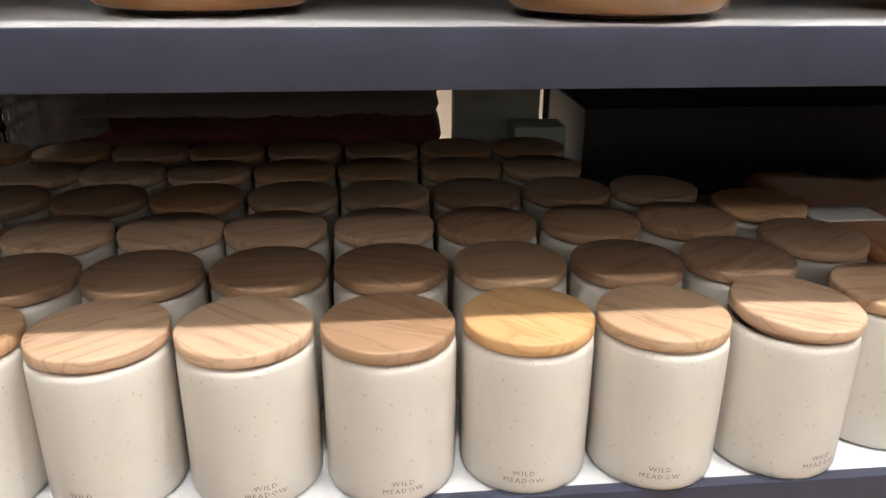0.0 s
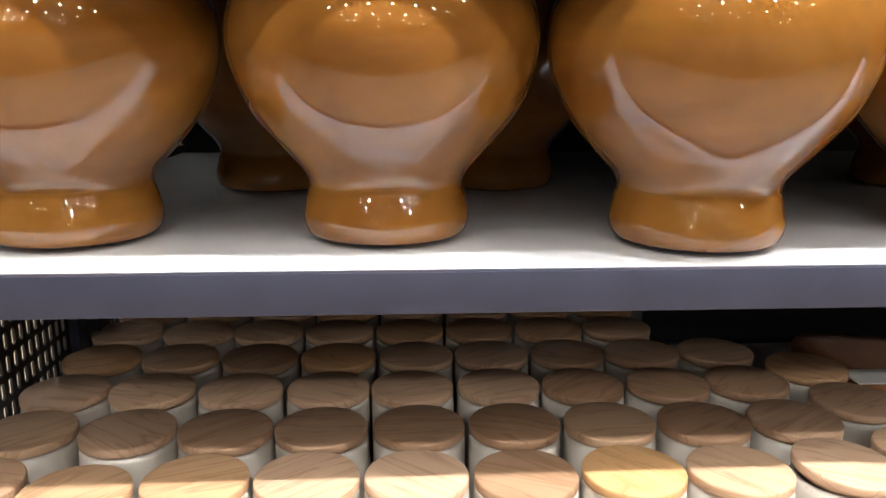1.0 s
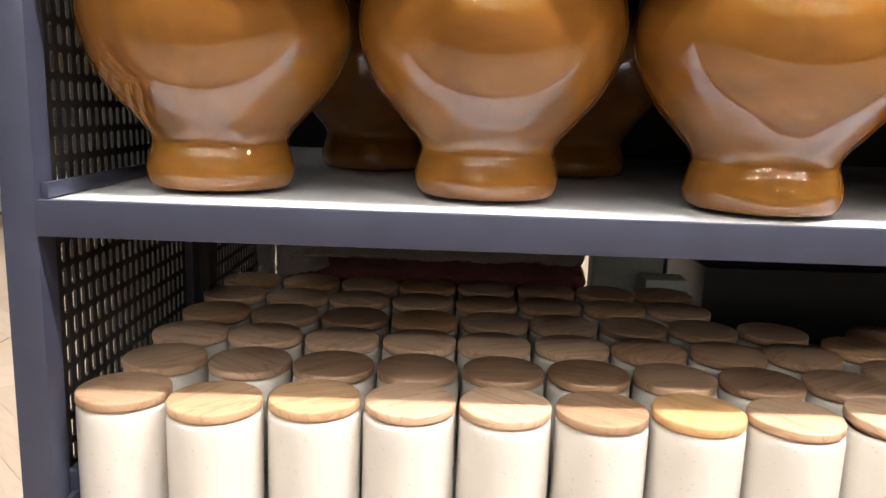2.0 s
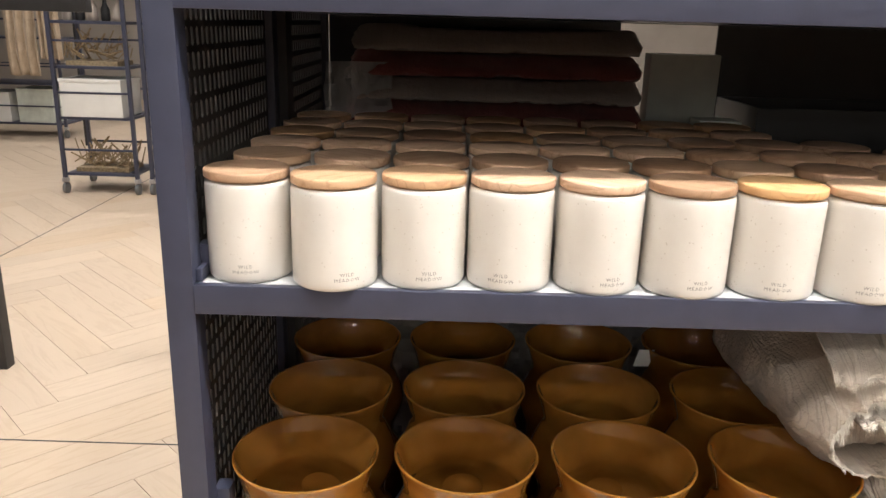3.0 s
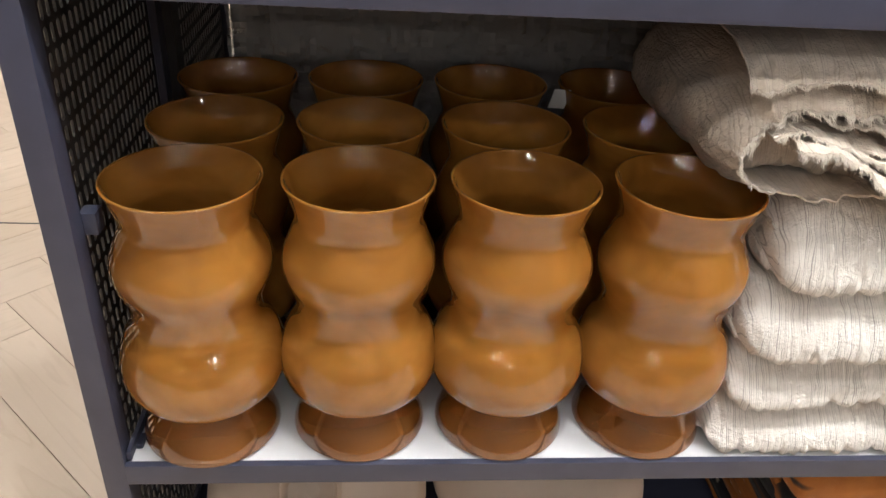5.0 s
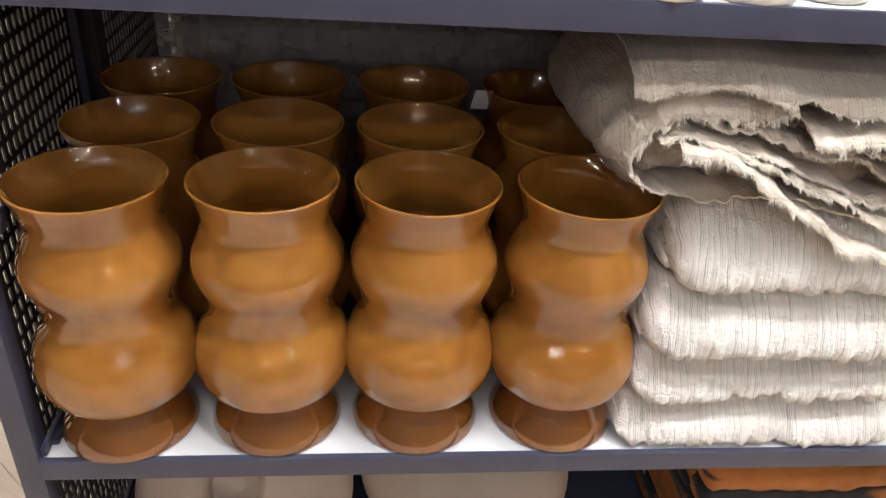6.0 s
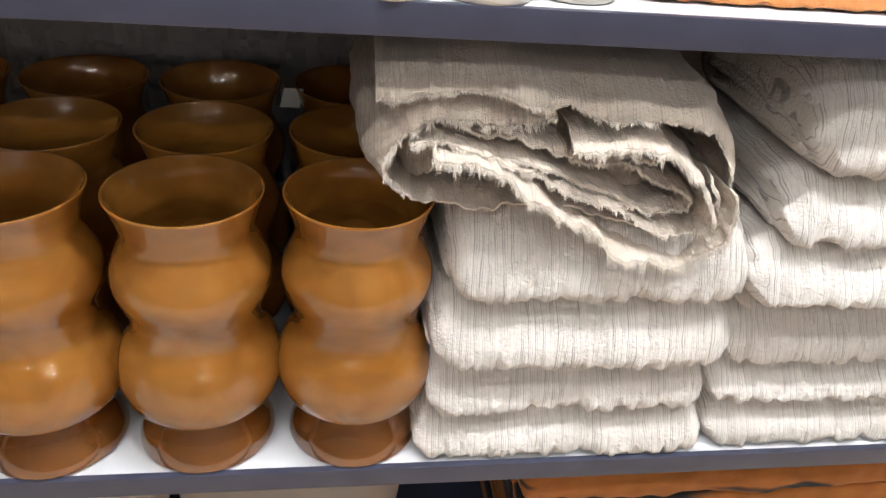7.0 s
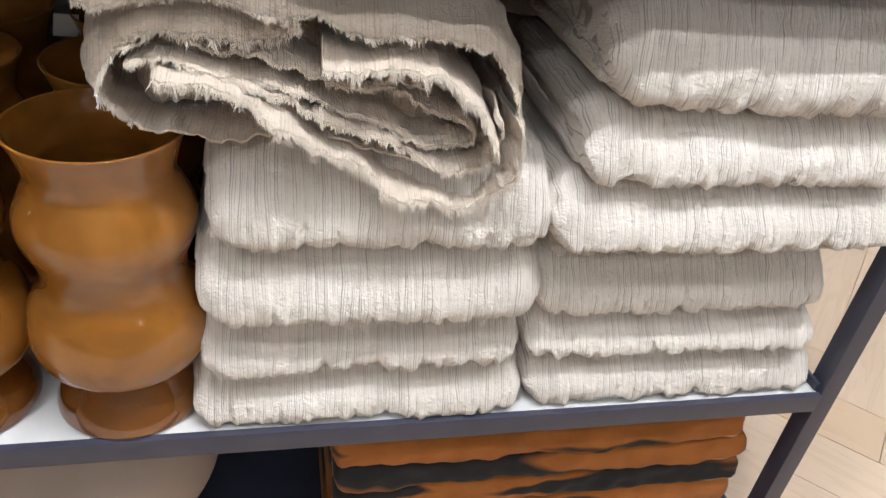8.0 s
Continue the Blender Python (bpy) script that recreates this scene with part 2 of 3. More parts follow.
def box(bm, x0, x1, y0, y1, z0, z1, bevel=0.0, seg=2):
    m = Matrix.Translation(((x0 + x1) / 2, (y0 + y1) / 2, (z0 + z1) / 2)) @ Matrix.Diagonal((x1 - x0, y1 - y0, z1 - z0, 1))
    r = bmesh.ops.create_cube(bm, size=1.0, matrix=m)
    if bevel:
        es = list({e for v in r["verts"] for e in v.link_edges})
        bmesh.ops.bevel(bm, geom=es, offset=bevel, segments=seg, affect="EDGES", profile=0.7)
    return bm


def boxed(*a, bevel=0.0, seg=2):
    return box(bmesh.new(), *a, bevel=bevel, seg=seg)


def rod(bm, a, b, r, n=10):
    a, b = Vector(a), Vector(b)
    d = b - a
    m = Matrix.Translation((a + b) / 2) @ d.to_track_quat("Z", "Y").to_matrix().to_4x4()
    bmesh.ops.create_cone(bm, cap_ends=True, segments=n, radius1=r, radius2=r, depth=d.length, matrix=m)
    return bm


def smooth_line(pts, n=6):
    """A Catmull-Rom line through the control points."""
    P = [Vector(p) for p in pts]
    out = []
    for i in range(len(P) - 1):
        p0, p1, p2, p3 = P[max(i - 1, 0)], P[i], P[i + 1], P[min(i + 2, len(P) - 1)]
        for k in range(n):
            u = k / n
            out.append(0.5 * (2 * p1 + (p2 - p0) * u + (2 * p0 - 5 * p1 + 4 * p2 - p3) * u * u + (3 * p1 - p0 - 3 * p2 + p3) * u ** 3))
    return out + [P[-1]]


def lathe(profile, seg=64):
    """Turn a line of (radius, height) round the z axis; radius 0 closes an end."""
    verts, faces, rows = [], [], []
    for r, z in profile:
        if r < 1e-6:
            rows.append([len(verts)])
            verts.append((0, 0, z))
        else:
            rows.append(list(range(len(verts), len(verts) + seg)))
            verts += [(r * math.cos(2 * math.pi * k / seg), r * math.sin(2 * math.pi * k / seg), z) for k in range(seg)]
    for a, b in zip(rows, rows[1:]):
        for k in range(seg):
            j = (k + 1) % seg
            q = [a[k % len(a)], a[j % len(a)], b[j % len(b)], b[k % len(b)]]
            q = list(dict.fromkeys(q))
            if len(q) > 2:
                faces.append(q)
    me = bpy.data.meshes.new("turned")
    me.from_pydata(verts, [], faces)
    bm = bmesh.new()
    bm.from_mesh(me)
    bpy.data.meshes.remove(me)
    bmesh.ops.recalc_face_normals(bm, faces=bm.faces)
    return bm


def grid_bm(rows, closed_u=False, caps=False):
    """A skin over rows of points."""
    n = len(rows[0])
    verts = [tuple(p) for r in rows for p in r]
    faces = []
    for i in range(len(rows) - 1):
        for k in range(n if closed_u else n - 1):
            j = (k + 1) % n
            faces.append((i * n + k, i * n + j, (i + 1) * n + j, (i + 1) * n + k))
    if caps:
        faces.append(tuple(range(n)))
        faces.append(tuple(range((len(rows) - 1) * n, len(rows) * n)))
    me = bpy.data.meshes.new("skin")
    me.from_pydata(verts, [], faces)
    bm = bmesh.new()
    bm.from_mesh(me)
    bpy.data.meshes.remove(me)
    bmesh.ops.recalc_face_normals(bm, faces=bm.faces)
    return bm


# ---- room shell ----
def structure(name, bm, material, label, smooth=False):
    return tagged(part(name, bm, material, None, smooth=smooth), label, "", "", "structure")


RX0, RX1, RY0, RY1 = -9.0, 9.0, -30.0, 11.0
floor = structure("floor", boxed(RX0, RX1, RY0, RY1, -0.2, -0.012), OAK, "pale oak herringbone floor with thin dark joints")
structure("wall_north", boxed(RX0, RX1, RY1, RY1 + 0.2, -0.2, CEIL), WALL, "plain warm grey shop wall")
structure("wall_south", boxed(RX0, RX1, RY0 - 0.2, RY0, -0.2, CEIL), WALL, "plain warm grey shop wall")
structure("wall_west", boxed(RX0 - 0.2, RX0, RY0 - 0.2, RY1 + 0.2, -0.2, CEIL), WALL, "plain warm grey shop wall")
structure("wall_east", boxed(RX1, RX1 + 0.2, RY0 - 0.2, RY1 + 0.2, -0.2, CEIL), WALL, "plain warm grey shop wall")
structure("ceiling", boxed(RX0, RX1, RY0, RY1, CEIL, CEIL + 0.2), CEILING, "dark painted shop ceiling")


# Added unseen wall: bounces light to the shelves, bounds the floor's reflection in vases.
structure("wall_partition", boxed(-5.0, 6.5, -2.15, -2.0, 0.0, 1.22), HELPER_BROWN, "added unseen low wall that bounces light and shows in reflections")

# ---- ceiling spots ----
def spot_fixture():
    lamp = thing("ceiling_spot", "small black cylinder ceiling spotlight, lit warm white", "spotlight", "ceiling spotlights")
    part("housing", lathe([(0, 0.16), (0.059, 0.16), (0.062, 0.155), (0.062, 0.0), (0.056, 0.0), (0.054, 0.012), (0, 0.012)], 24), BLACK, lamp)
    part("lens", lathe([(0, 0.004), (0.050, 0.004), (0.050, 0.009), (0, 0.009)], 20), LENS, lamp, "glowing warm white lens")
    return lamp


SPOT = spot_fixture()
SPOTS = []
for yy, n, span in ((KEY_Y, 3, 0.80), (-1.3, 6, 0.9), (-3.2, 7, 1.0), (-5.4, 7, 1.1), (-8.0, 11, 0.8), (-10.5, 11, 1.0), (-13.5, 11, 1.2), (-17.5, 11, 1.3), (-22.0, 11, 1.5), (-27.0, 11, 1.5), (1.6, 5, 1.5), (3.6, 5, 1.6), (6.0, 5, 1.8), (8.5, 5, 2.0)):
    for k in range(n):
        SPOTS.append(((1.3 if yy == KEY_Y else 0.8) + (k - (n - 1) / 2) * span - (0.9 if yy > 1 else 0), yy))
SPOT.location = (*SPOTS[0], CEIL - 0.16)
for x, y in SPOTS[1:]:
    copy_thing(SPOT, pose(x, y, CEIL - 0.16))


def lamp(x, y, watts, cone, blend, radius=0.035):
    d = bpy.data.lights.new("spot_beam", "SPOT")
    d.energy, d.spot_size, d.spot_blend, d.shadow_soft_size = watts, radians(cone), blend, radius
    d.color = (1.0, 0.985, 0.965)
    ob = new("spot_beam", d)
    ob.location = (x, y, CEIL - 0.20)
    return ob


for x, y in SPOTS:
    if y == KEY_Y:
        lamp(x, y, KEY_W, 130, 0.6)
    elif y > 0:
        lamp(x, y, FILL_W * 1.45, 140, 0.7)
    elif y > -2:
        # added beams on the unseen low wall, for soft bounce onto the shelves
        lamp(x, y, WASH_W, 70, 0.8).matrix_basis = look((x, y, CEIL - 0.2), (x, -2.0, 0.5))
    elif y > -6:
        lamp(x, y, FILL_W * 0.23, 160, 0.6)


# ---- shelf unit ----
unit = thing("shelf_unit", "grey powder-coated steel shelf unit with perforated side panels", "shelf")


def tube_post(x, y, z1=2.0):
    part("post", boxed(x - 0.015, x + 0.015, y - 0.015, y + 0.015, 0.0, z1, bevel=0.0025), STEEL, unit)


for x in (-0.015, WIDE + 0.015):
    for y in (0.013, BAY + 0.035, DEEP - 0.02):
        tube_post(x, y)


def shelf_board(z):
    b = bmesh.new()
    box(b, 0.002, WIDE - 0.002, 0.006, DEEP, z - 0.024, z - 0.001)
    tray = part("shelf_board", b, STEEL if z == S0 else SHELF_WHITE, unit, "dark steel bottom shelf" if z == S0 else "white-topped steel shelf")
    b = bmesh.new()
    box(b, 0.0, WIDE, -0.004, 0.0055, z - LIP, z + 0.0005, bevel=0.0015)
    part("front_lip", b, STEEL, tray, "dark grey front edge")
    b = bmesh.new()
    box(b, 0.0025, WIDE - 0.0025, 0.0065, DEEP - 0.001, z - 0.028, z - 0.0245)
    part("underside", b, STEEL, tray, "dark grey underside")
    for x0, x1 in ((0.0005, 0.0065), (WIDE - 0.0065, WIDE - 0.0005)):
        part("side_rail", boxed(x0, x1, 0.007, DEEP - 0.002, z + 0.0005, z + 0.014, bevel=0.001), STEEL, tray)


for z in (S0, S1, S2, S3, 1.555):
    shelf_board(z)


def slotted_panel(y0, y1, z0, z1):
    """Steel sheet with rows of upright round-ended slots."""
    verts, faces = [], []
    th, pitch, row, sw, sh = 0.0015, 0.0165, 0.025, 0.0075, 0.0185

    def slab(ya, yb, za, zb):
        n = len(verts)
        for x in (-th, th):
            verts.extend([(x, ya, za), (x, yb, za), (x, yb, zb), (x, ya, zb)])
        faces.extend([(n, n + 1, n + 2, n + 3), (n + 7, n + 6, n + 5, n + 4), (n, n + 4, n + 5, n + 1), (n + 3, n + 2, n + 6, n + 7), (n, n + 3, n + 7, n + 4), (n + 1, n + 5, n + 6, n + 2)])

    ncol = int((y1 - y0 - 0.008) / pitch)
    edge = (y1 - y0 - ncol * pitch) / 2
    rows = int((z1 - z0) / row)
    for i in range(rows):
        zb = z0 + i * row
        slab(y0, y1, zb, zb + row - sh)
        za, zt = zb + row - sh, zb + row
        cut = 0.0022
        y = y0
        for k in range(ncol + 1):
            ya = y
            yb = y0 + edge + k * pitch + (pitch - sw) / 2 if k < ncol else y1
            if k == 0:
                yb = y0 + edge + (pitch - sw) / 2
            slab(ya, yb, za, zt)
            y = y0 + edge + k * pitch + (pitch + sw) / 2
            if k < ncol:
                # rounded slot ends
                for zc, s in ((za, 1), (zt, -1)):
                    for yc, d in ((yb, 1), (yb + sw, -1)):
                        n = len(verts)
                        for x in (-th, th):
                            verts.extend([(x, yc, zc), (x, yc + d * cut, zc), (x, yc, zc + s * cut)])
                        faces.extend([(n, n + 1, n + 2), (n + 5, n + 4, n + 3), (n + 1, n + 4, n + 5, n + 2)])
    slab(y0, y1, z0 + rows * row, z1)
    me = bpy.data.meshes.new("slotted_panel")
    me.from_pydata(verts, [], faces)
    b = bmesh.new()
    b.from_mesh(me)
    bpy.data.meshes.remove(me)
    bmesh.ops.recalc_face_normals(b, faces=b.faces)
    return b


part("side_panel", slotted_panel(0.028, BAY + 0.018, 0.05, 1.98), BLACK, unit, "black perforated steel side panel", smooth=False, at=pose(-0.012, 0, 0))
part("side_panel", slotted_panel(BAY + 0.10, DEEP - 0.036, 0.05, 1.98), BLACK, unit, "black perforated steel side panel", smooth=False, at=pose(-0.012, 0, 0))
part("upright", boxed(-0.03, 0.012, BAY + 0.052, BAY + 0.092, 0.0, 2.0, bevel=0.002), BLACK, unit, "black steel upright")
for z in (S1 - 0.02, 0.715, S2 + 0.008):
    part("bracket_clip", boxed(-0.004, 0.014, 0.028, 0.05, z, z + 0.026, bevel=0.003), STEEL, unit, "small steel shelf clip")


# Added black sheets keep the rear dark, with an opening left beside the cartons.
for x0, x1, z0, z1 in ((0.0, WIDE, 0.05, S2 - 0.03), (0.0, 0.60, S2 - 0.0299, S3 - 0.03), (0.80, WIDE, S2 - 0.0299, S3 - 0.03), (0.0, WIDE, S3 - 0.0299, 1.98)):
    part("back_panel", boxed(x0, x1, DEEP + 0.001, DEEP + 0.005, z0, z1), BLACK, unit, "added black sheet standing in for the dark behind the shelves")

# ---- canisters ----
CAN_R, CAN_H = 0.0440, 0.103


def stamp_mesh():
    """Two lines of small stamped letters, wrapped round the jar's front."""
    verts, faces = [], []
    for word, z, size in (("WILD", 0.0165, 0.0052), ("MEADOW", 0.0108, 0.0052)):
        cu = bpy.data.curves.new("letters", "FONT")
        cu.body, cu.size, cu.align_x, cu.resolution_u, cu.space_character = word, size, "CENTER", 1, 1.25
        ob = new("letters", cu)
        me = bpy.data.meshes.new_from_object(ob.evaluated_get(bpy.context.evaluated_depsgraph_get()))
        n = len(verts)
        for v in me.vertices:
            a = v.co.x / (CAN_R + 0.0002)
            r = CAN_R + 0.00025
            verts.append((r * math.sin(a), -r * math.cos(a), z + v.co.y))
        faces += [tuple(n + i for i in p.vertices) for p in me.polygons]
        bpy.data.objects.remove(ob)
        bpy.data.curves.remove(cu)
        bpy.data.meshes.remove(me)
    me = bpy.data.meshes.new("stamp")
    me.from_pydata(verts, [], faces)
    b = bmesh.new()
    b.from_mesh(me)
    bpy.data.meshes.remove(me)
    return b


def canister():
    can = thing("canister", "cream speckled stoneware canister with a pale wooden lid", "canister", "wooden-lidded canisters on the shelf")
    R, Hh = CAN_R, CAN_H
    prof = [(0, 0.001), (R - 0.006, 0.001), (R - 0.003, 0.0), (R - 0.0012, 0.0012), (R - 0.0003, 0.004), (R, 0.009), (R, Hh - 0.012), (R - 0.0002, Hh - 0.005), (R - 0.001, Hh - 0.0018), (R - 0.003, Hh - 0.0003), (R - 0.005, Hh - 0.0006), (R - 0.0058, Hh - 0.004), (R - 0.006, 0.01), (0, 0.008)]
    jar = part("jar", lathe(prof, 48), GLAZE, can, sharp=60)
    part("lettering", stamp_mesh(), INK, jar, "small grey stamped lettering", smooth=False)
    L = R - 0.0004
    lid = [(0, -0.004), (R - 0.008, -0.004), (R - 0.0078, 0.0008), (L - 0.0015, 0.001), (L - 0.0004, 0.0018), (L, 0.003), (L, 0.0088), (L - 0.0005, 0.0098), (L - 0.0016, 0.0104), (0, 0.0105)]
    part("lid", lathe(lid, 48), LID_WOOD, can, "pale wooden disc lid", at=pose(0, 0, Hh + 0.0002))
    return can


rng = random.Random(7)
CAN = canister()
spots = []
for r, (y, cols) in enumerate(((0.046, 9), (0.139, 9), (0.231, 9), (0.325, 9), (0.418, 8), (0.511, 8))):
    for c in range(cols):
        x = 0.0475 + 0.0915 * c + (0.004 if r % 2 else 0.0) + rng.uniform(-0.0012, 0.0012)
        spots.append((max(x, 0.046), y + rng.uniform(-0.0025, 0.0025) + (0.004 if c < 2 else 0) - 0.0011 * c))
spots += [(0.871, 0.064), (0.869, 0.170), (0.867, 0.262)]
for i, (x, y) in enumerate(spots):
    push = -0.017 if i == 1 else 0.0
    turn = rng.uniform(-16, 22) if i != 1 else 24
    m = pose(x, y + push, S2, 0, 0, turn)
    if i == 0:
        one = CAN
        one.matrix_basis = m
    else:
        one = copy_thing(CAN, m)
    for ch in one.children:
        if ch.name.startswith("lid"):
            special = {6: LID_HONEY, 14: LID_BROWN, 16: LID_BROWN, 24: LID_BROWN, 33: LID_BROWN}.get(i)
            if special:
                ch.material_slots[0].link = "OBJECT"
                ch.material_slots[0].material = special
                ch["label"] = "honey-coloured wooden disc lid" if i == 6 else "darker brown wooden disc lid"
            tilt = 0.0
            lift = 0.0
            if i == 8:
                tilt, lift = 3.2, 0.0022
            ch.matrix_basis = pose(rng.uniform(-0.0008, 0.0008), rng.uniform(-0.001, 0.001), CAN_H + 0.0002 + lift, 0, tilt, rng.uniform(-50, 50) - turn)


# ---- amber vases ----
def vase(name, label, group, outer, wall, seg=72):
    v = thing(name, label, "vase", group)
    line = smooth_line([(r, 0, z) for r, z in outer], 6)
    out = [(p.x, p.z) for p in line]
    inner = [(max(r - wall, 0.004), z + (wall * 0.6 if i == 0 else 0)) for i, (r, z) in enumerate(out)][::-1]
    lip = [(out[-1][0] - wall * 0.15, out[-1][1] + wall * 0.35), (out[-1][0] - wall * 0.8, out[-1][1] + wall * 0.35)]
    body = [(0, out[0][1])] + out + lip + inner + [(0, out[0][1] + 0.01)]
    part("body", lathe(body, seg), AMBER, v, sharp=70)
    return v


TALL = [(0.055, 0.062), (0.075, 0.067), (0.0925, 0.085), (0.1005, 0.115), (0.0935, 0.152), (0.078, 0.182), (0.0785, 0.210), (0.0900, 0.243), (0.0900, 0.267), (0.079, 0.295), (0.0735, 0.313), (0.0785, 0.336), (0.0870, 0.3605)]
FOOT = [(0, 0.0), (0.082, 0.0), (0.0870, 0.0035), (0.0860, 0.011), (0.079, 0.028), (0.068, 0.044), (0.0605, 0.0615), (0, 0.0615)]


def tall_vase():
    v = vase("amber_vase", "tall wavy amber glass vase with a flared rim and round foot", "wavy amber vases", TALL, 0.0032)
    part("foot", lathe(FOOT, 64), AMBER_FOOT, v, "clear amber glass foot", sharp=60)
    return v


VASE = tall_vase()
places = [(x, y) for y in (0.085, 0.256, 0.430) for x in (0.094, 0.286, 0.476, 0.669)]
for i, (x, y) in enumerate(places):
    m = pose(x + (0.004 if y > 0.2 and x < 0.1 else 0), y - (0.008 if x < 0.1 else 0), S1, 0, 0, rng.uniform(0, 360))
    if i == 0:
        VASE.matrix_basis = m
    else:
        copy_thing(VASE, m)

BOWL = [(r * 1.04, z * 1.02) for r, z in [(0.050, 0.003), (0.0655, 0.0045), (0.0705, 0.018), (0.0675, 0.035), (0.0645, 0.047), (0.069, 0.058), (0.084, 0.075), (0.107, 0.103), (0.1205, 0.131), (0.127, 0.160), (0.1245, 0.187), (0.114, 0.208), (0.103, 0.222)]]


def bowl_vase():
    v = thing("footed_vase", "large round amber glass vase on a waisted foot", "vase", "round amber vases")
    line = [(p.x, p.z) for p in smooth_line([(r, 0, z) for r, z in BOWL], 6)]
    foot, out = line[:25], line[24:]
    wall = 0.005
    inner = [(r - wall, z) for r, z in out][::-1]
    lip = [(out[-1][0] - wall * 0.3, out[-1][1] + wall * 0.35), (out[-1][0] - wall * 0.7, out[-1][1] + wall * 0.35)]
    part("body", lathe(out + lip + inner + [(0, inner[-1][1])], 80), AMBER, v, sharp=70)
    part("foot", lathe([(0, 0.0), (0.049, 0.0)] + foot[1:], 80), AMBER, v, "waisted amber glass foot", sharp=70)
    return v


BULB = bowl_vase()
bulbs = [(0.118, 0.138), (0.389, 0.138), (0.655, 0.100), (0.938, 0.135), (1.215, 0.140), (1.460, 0.165), (0.245, 0.440), (0.525, 0.440), (0.800, 0.430), (1.080, 0.430), (1.36, 0.430)]
for i, (x, y) in enumerate(bulbs):
    m = pose(x, y, S3, 0, 0, rng.uniform(0, 360))
    if i == 0:
        BULB.matrix_basis = m
    else:
        copy_thing(BULB, m)


# ---- folded textiles ----
def fold_bm(w, d, h, seed, ribs=1.0, lump=1.0, plies=1, sag=0.004, step=0.0019, lean=0.054):
    """A folded cloth: a soft pillow-edged slab whose round fold faces the front, crinkled across."""
    n = max(24, int(w / step))
    prof = []
    r = h / 2
    m_front, m_flat = 19, 10
    for k in range(m_front + 1):
        a = math.pi * 1.5 - math.pi * k / m_front
        ca, sa = math.cos(a), math.sin(a)
        y = r * 0.62 * (1 - abs(ca) ** 0.6)
        z = r + r * (1 if sa > 0 else -1) * abs(sa) ** 0.72
        prof.append((y, z, ca, sa))
    for k in range(1, m_flat + 1):
        prof.append((r + (d - r) * (k / m_flat) ** 1.3, h, 0, 1))
    prof.append((d, h * 0.5, 1, 0))
    for k in range(m_flat + 1):
        prof.append((r + (d - r) * (1 - k / m_flat) ** 1.3, 0.0, 0, -1))
    prof = prof[:-1]
    rows = []
    o = seed * 13.7
    for i in range(n + 1):
        u = i / n
        x = u * w
        end = min(u, 1 - u) * w
        e = min(1.0, end / (0.42 * h) + 0.03)
        rnd = (1 - (1 - e) ** 2.4) ** (1 / 2.4)
        row = []
        phase = 1.9 * noise.noise((x * 26, o, 0.0))
        for k, (y, z, ny, nz) in enumerate(prof):
            warp = 0.0035 * noise.noise((x * 14 + o, z * 30, y * 9))
            wave = math.sin((x + warp) * 2 * math.pi / 0.0098 + phase * 3)
            rib = 0.5 - 1.3 * max(0.0, wave) ** 3
            amp = 0.0011 * ribs * (0.55 + 1.3 * abs(noise.noise((x * 30, z * 30 + o, y * 14))))
            fine = 0.0011 * ribs * noise.noise((x * 150 + o, z * 60, y * 30))
            big = 0.0042 * lump * noise.noise((x * 11 + o, z * 16, y * 8 + 3.1)) + 0.0022 * lump * noise.noise((x * 36 + o, z * 30, y * 16))
            low = max(0.0, 1 - z / (h * 0.45)) * (1 if ny < -0.05 else 0)
            pucker = -0.0085 * ribs * low * (max(0.0, noise.noise((x * 46 + o, 5.5, 0.3))) * 1.6 + 0.5 * max(0.0, math.sin(x * 2 * math.pi / 0.031 + 4 * noise.noise((x * 9, o, 1.0)))) ** 3)
            crease = 0.0
            for c in range(1, plies):
                crease -= 0.006 * math.exp(-((z - h * c / plies + 0.004 * noise.noise((x * 8, o, c))) / (0.05 * h)) ** 2) * (1 if ny < 0 else 0)
            seer = (0.0052 * noise.noise((x * 80 + o, z * 95, y * 70)) + 0.0016 * noise.noise((x * 150, z * 210 + o, y * 120))) * ribs * (1.0 if ny < 0 else 0.6)
            dsp = rib * amp + fine + big + pucker + crease + seer
            front = 0.004 * lump * noise.noise((x * 5 + o, 2.2, 0))
            zz = r + (z - r) * rnd + nz * dsp
            edge = 0.0
            yy = y + ny * dsp + front + ((1 - rnd) * r * 0.9 + lean * (z / h) ** 1.5) * (1 - y / d)
            droop = -sag * (math.sin(math.pi * u) ** 2) * (1 if z > r else 0.0)
            row.append((x + edge + 0.002 * noise.noise((z * 50, y * 20 + o, u)) * (1 if end < 0.02 else 0.3), yy, max(zz + droop, 0.0006) if z < 0.5 * r else zz + droop))
        rows.append(row)
    return grid_bm(rows, closed_u=True, caps=True)


def folded(name, label, category, group, material, x0, x1, y0, y1, z0, z1, seed, turn=0.0, **k):
    ob = part(name, fold_bm(x1 - x0, y1 - y0, z1 - z0, seed, **k), material, sharp=0)
    ob.matrix_basis = pose(x0, y0, z0, 0, 0, turn)
    w, h, dd = x1 - x0, z1 - z0, y1 - y0
    k["step"] = max(0.004, k.get("step", 0.004))
    for n, lift in ((0, 0.10), (1, 0.50)):
        layer = fold_bm(w + 0.007 - 0.004 * n, dd - 0.07, h * 0.40, seed + 0.37 + n, **k)
        part("inner_layer", layer, material, ob, sharp=0, at=pose(-0.0035 + 0.002 * n, 0.045, h * lift))
    return tagged(ob, label, category, group)


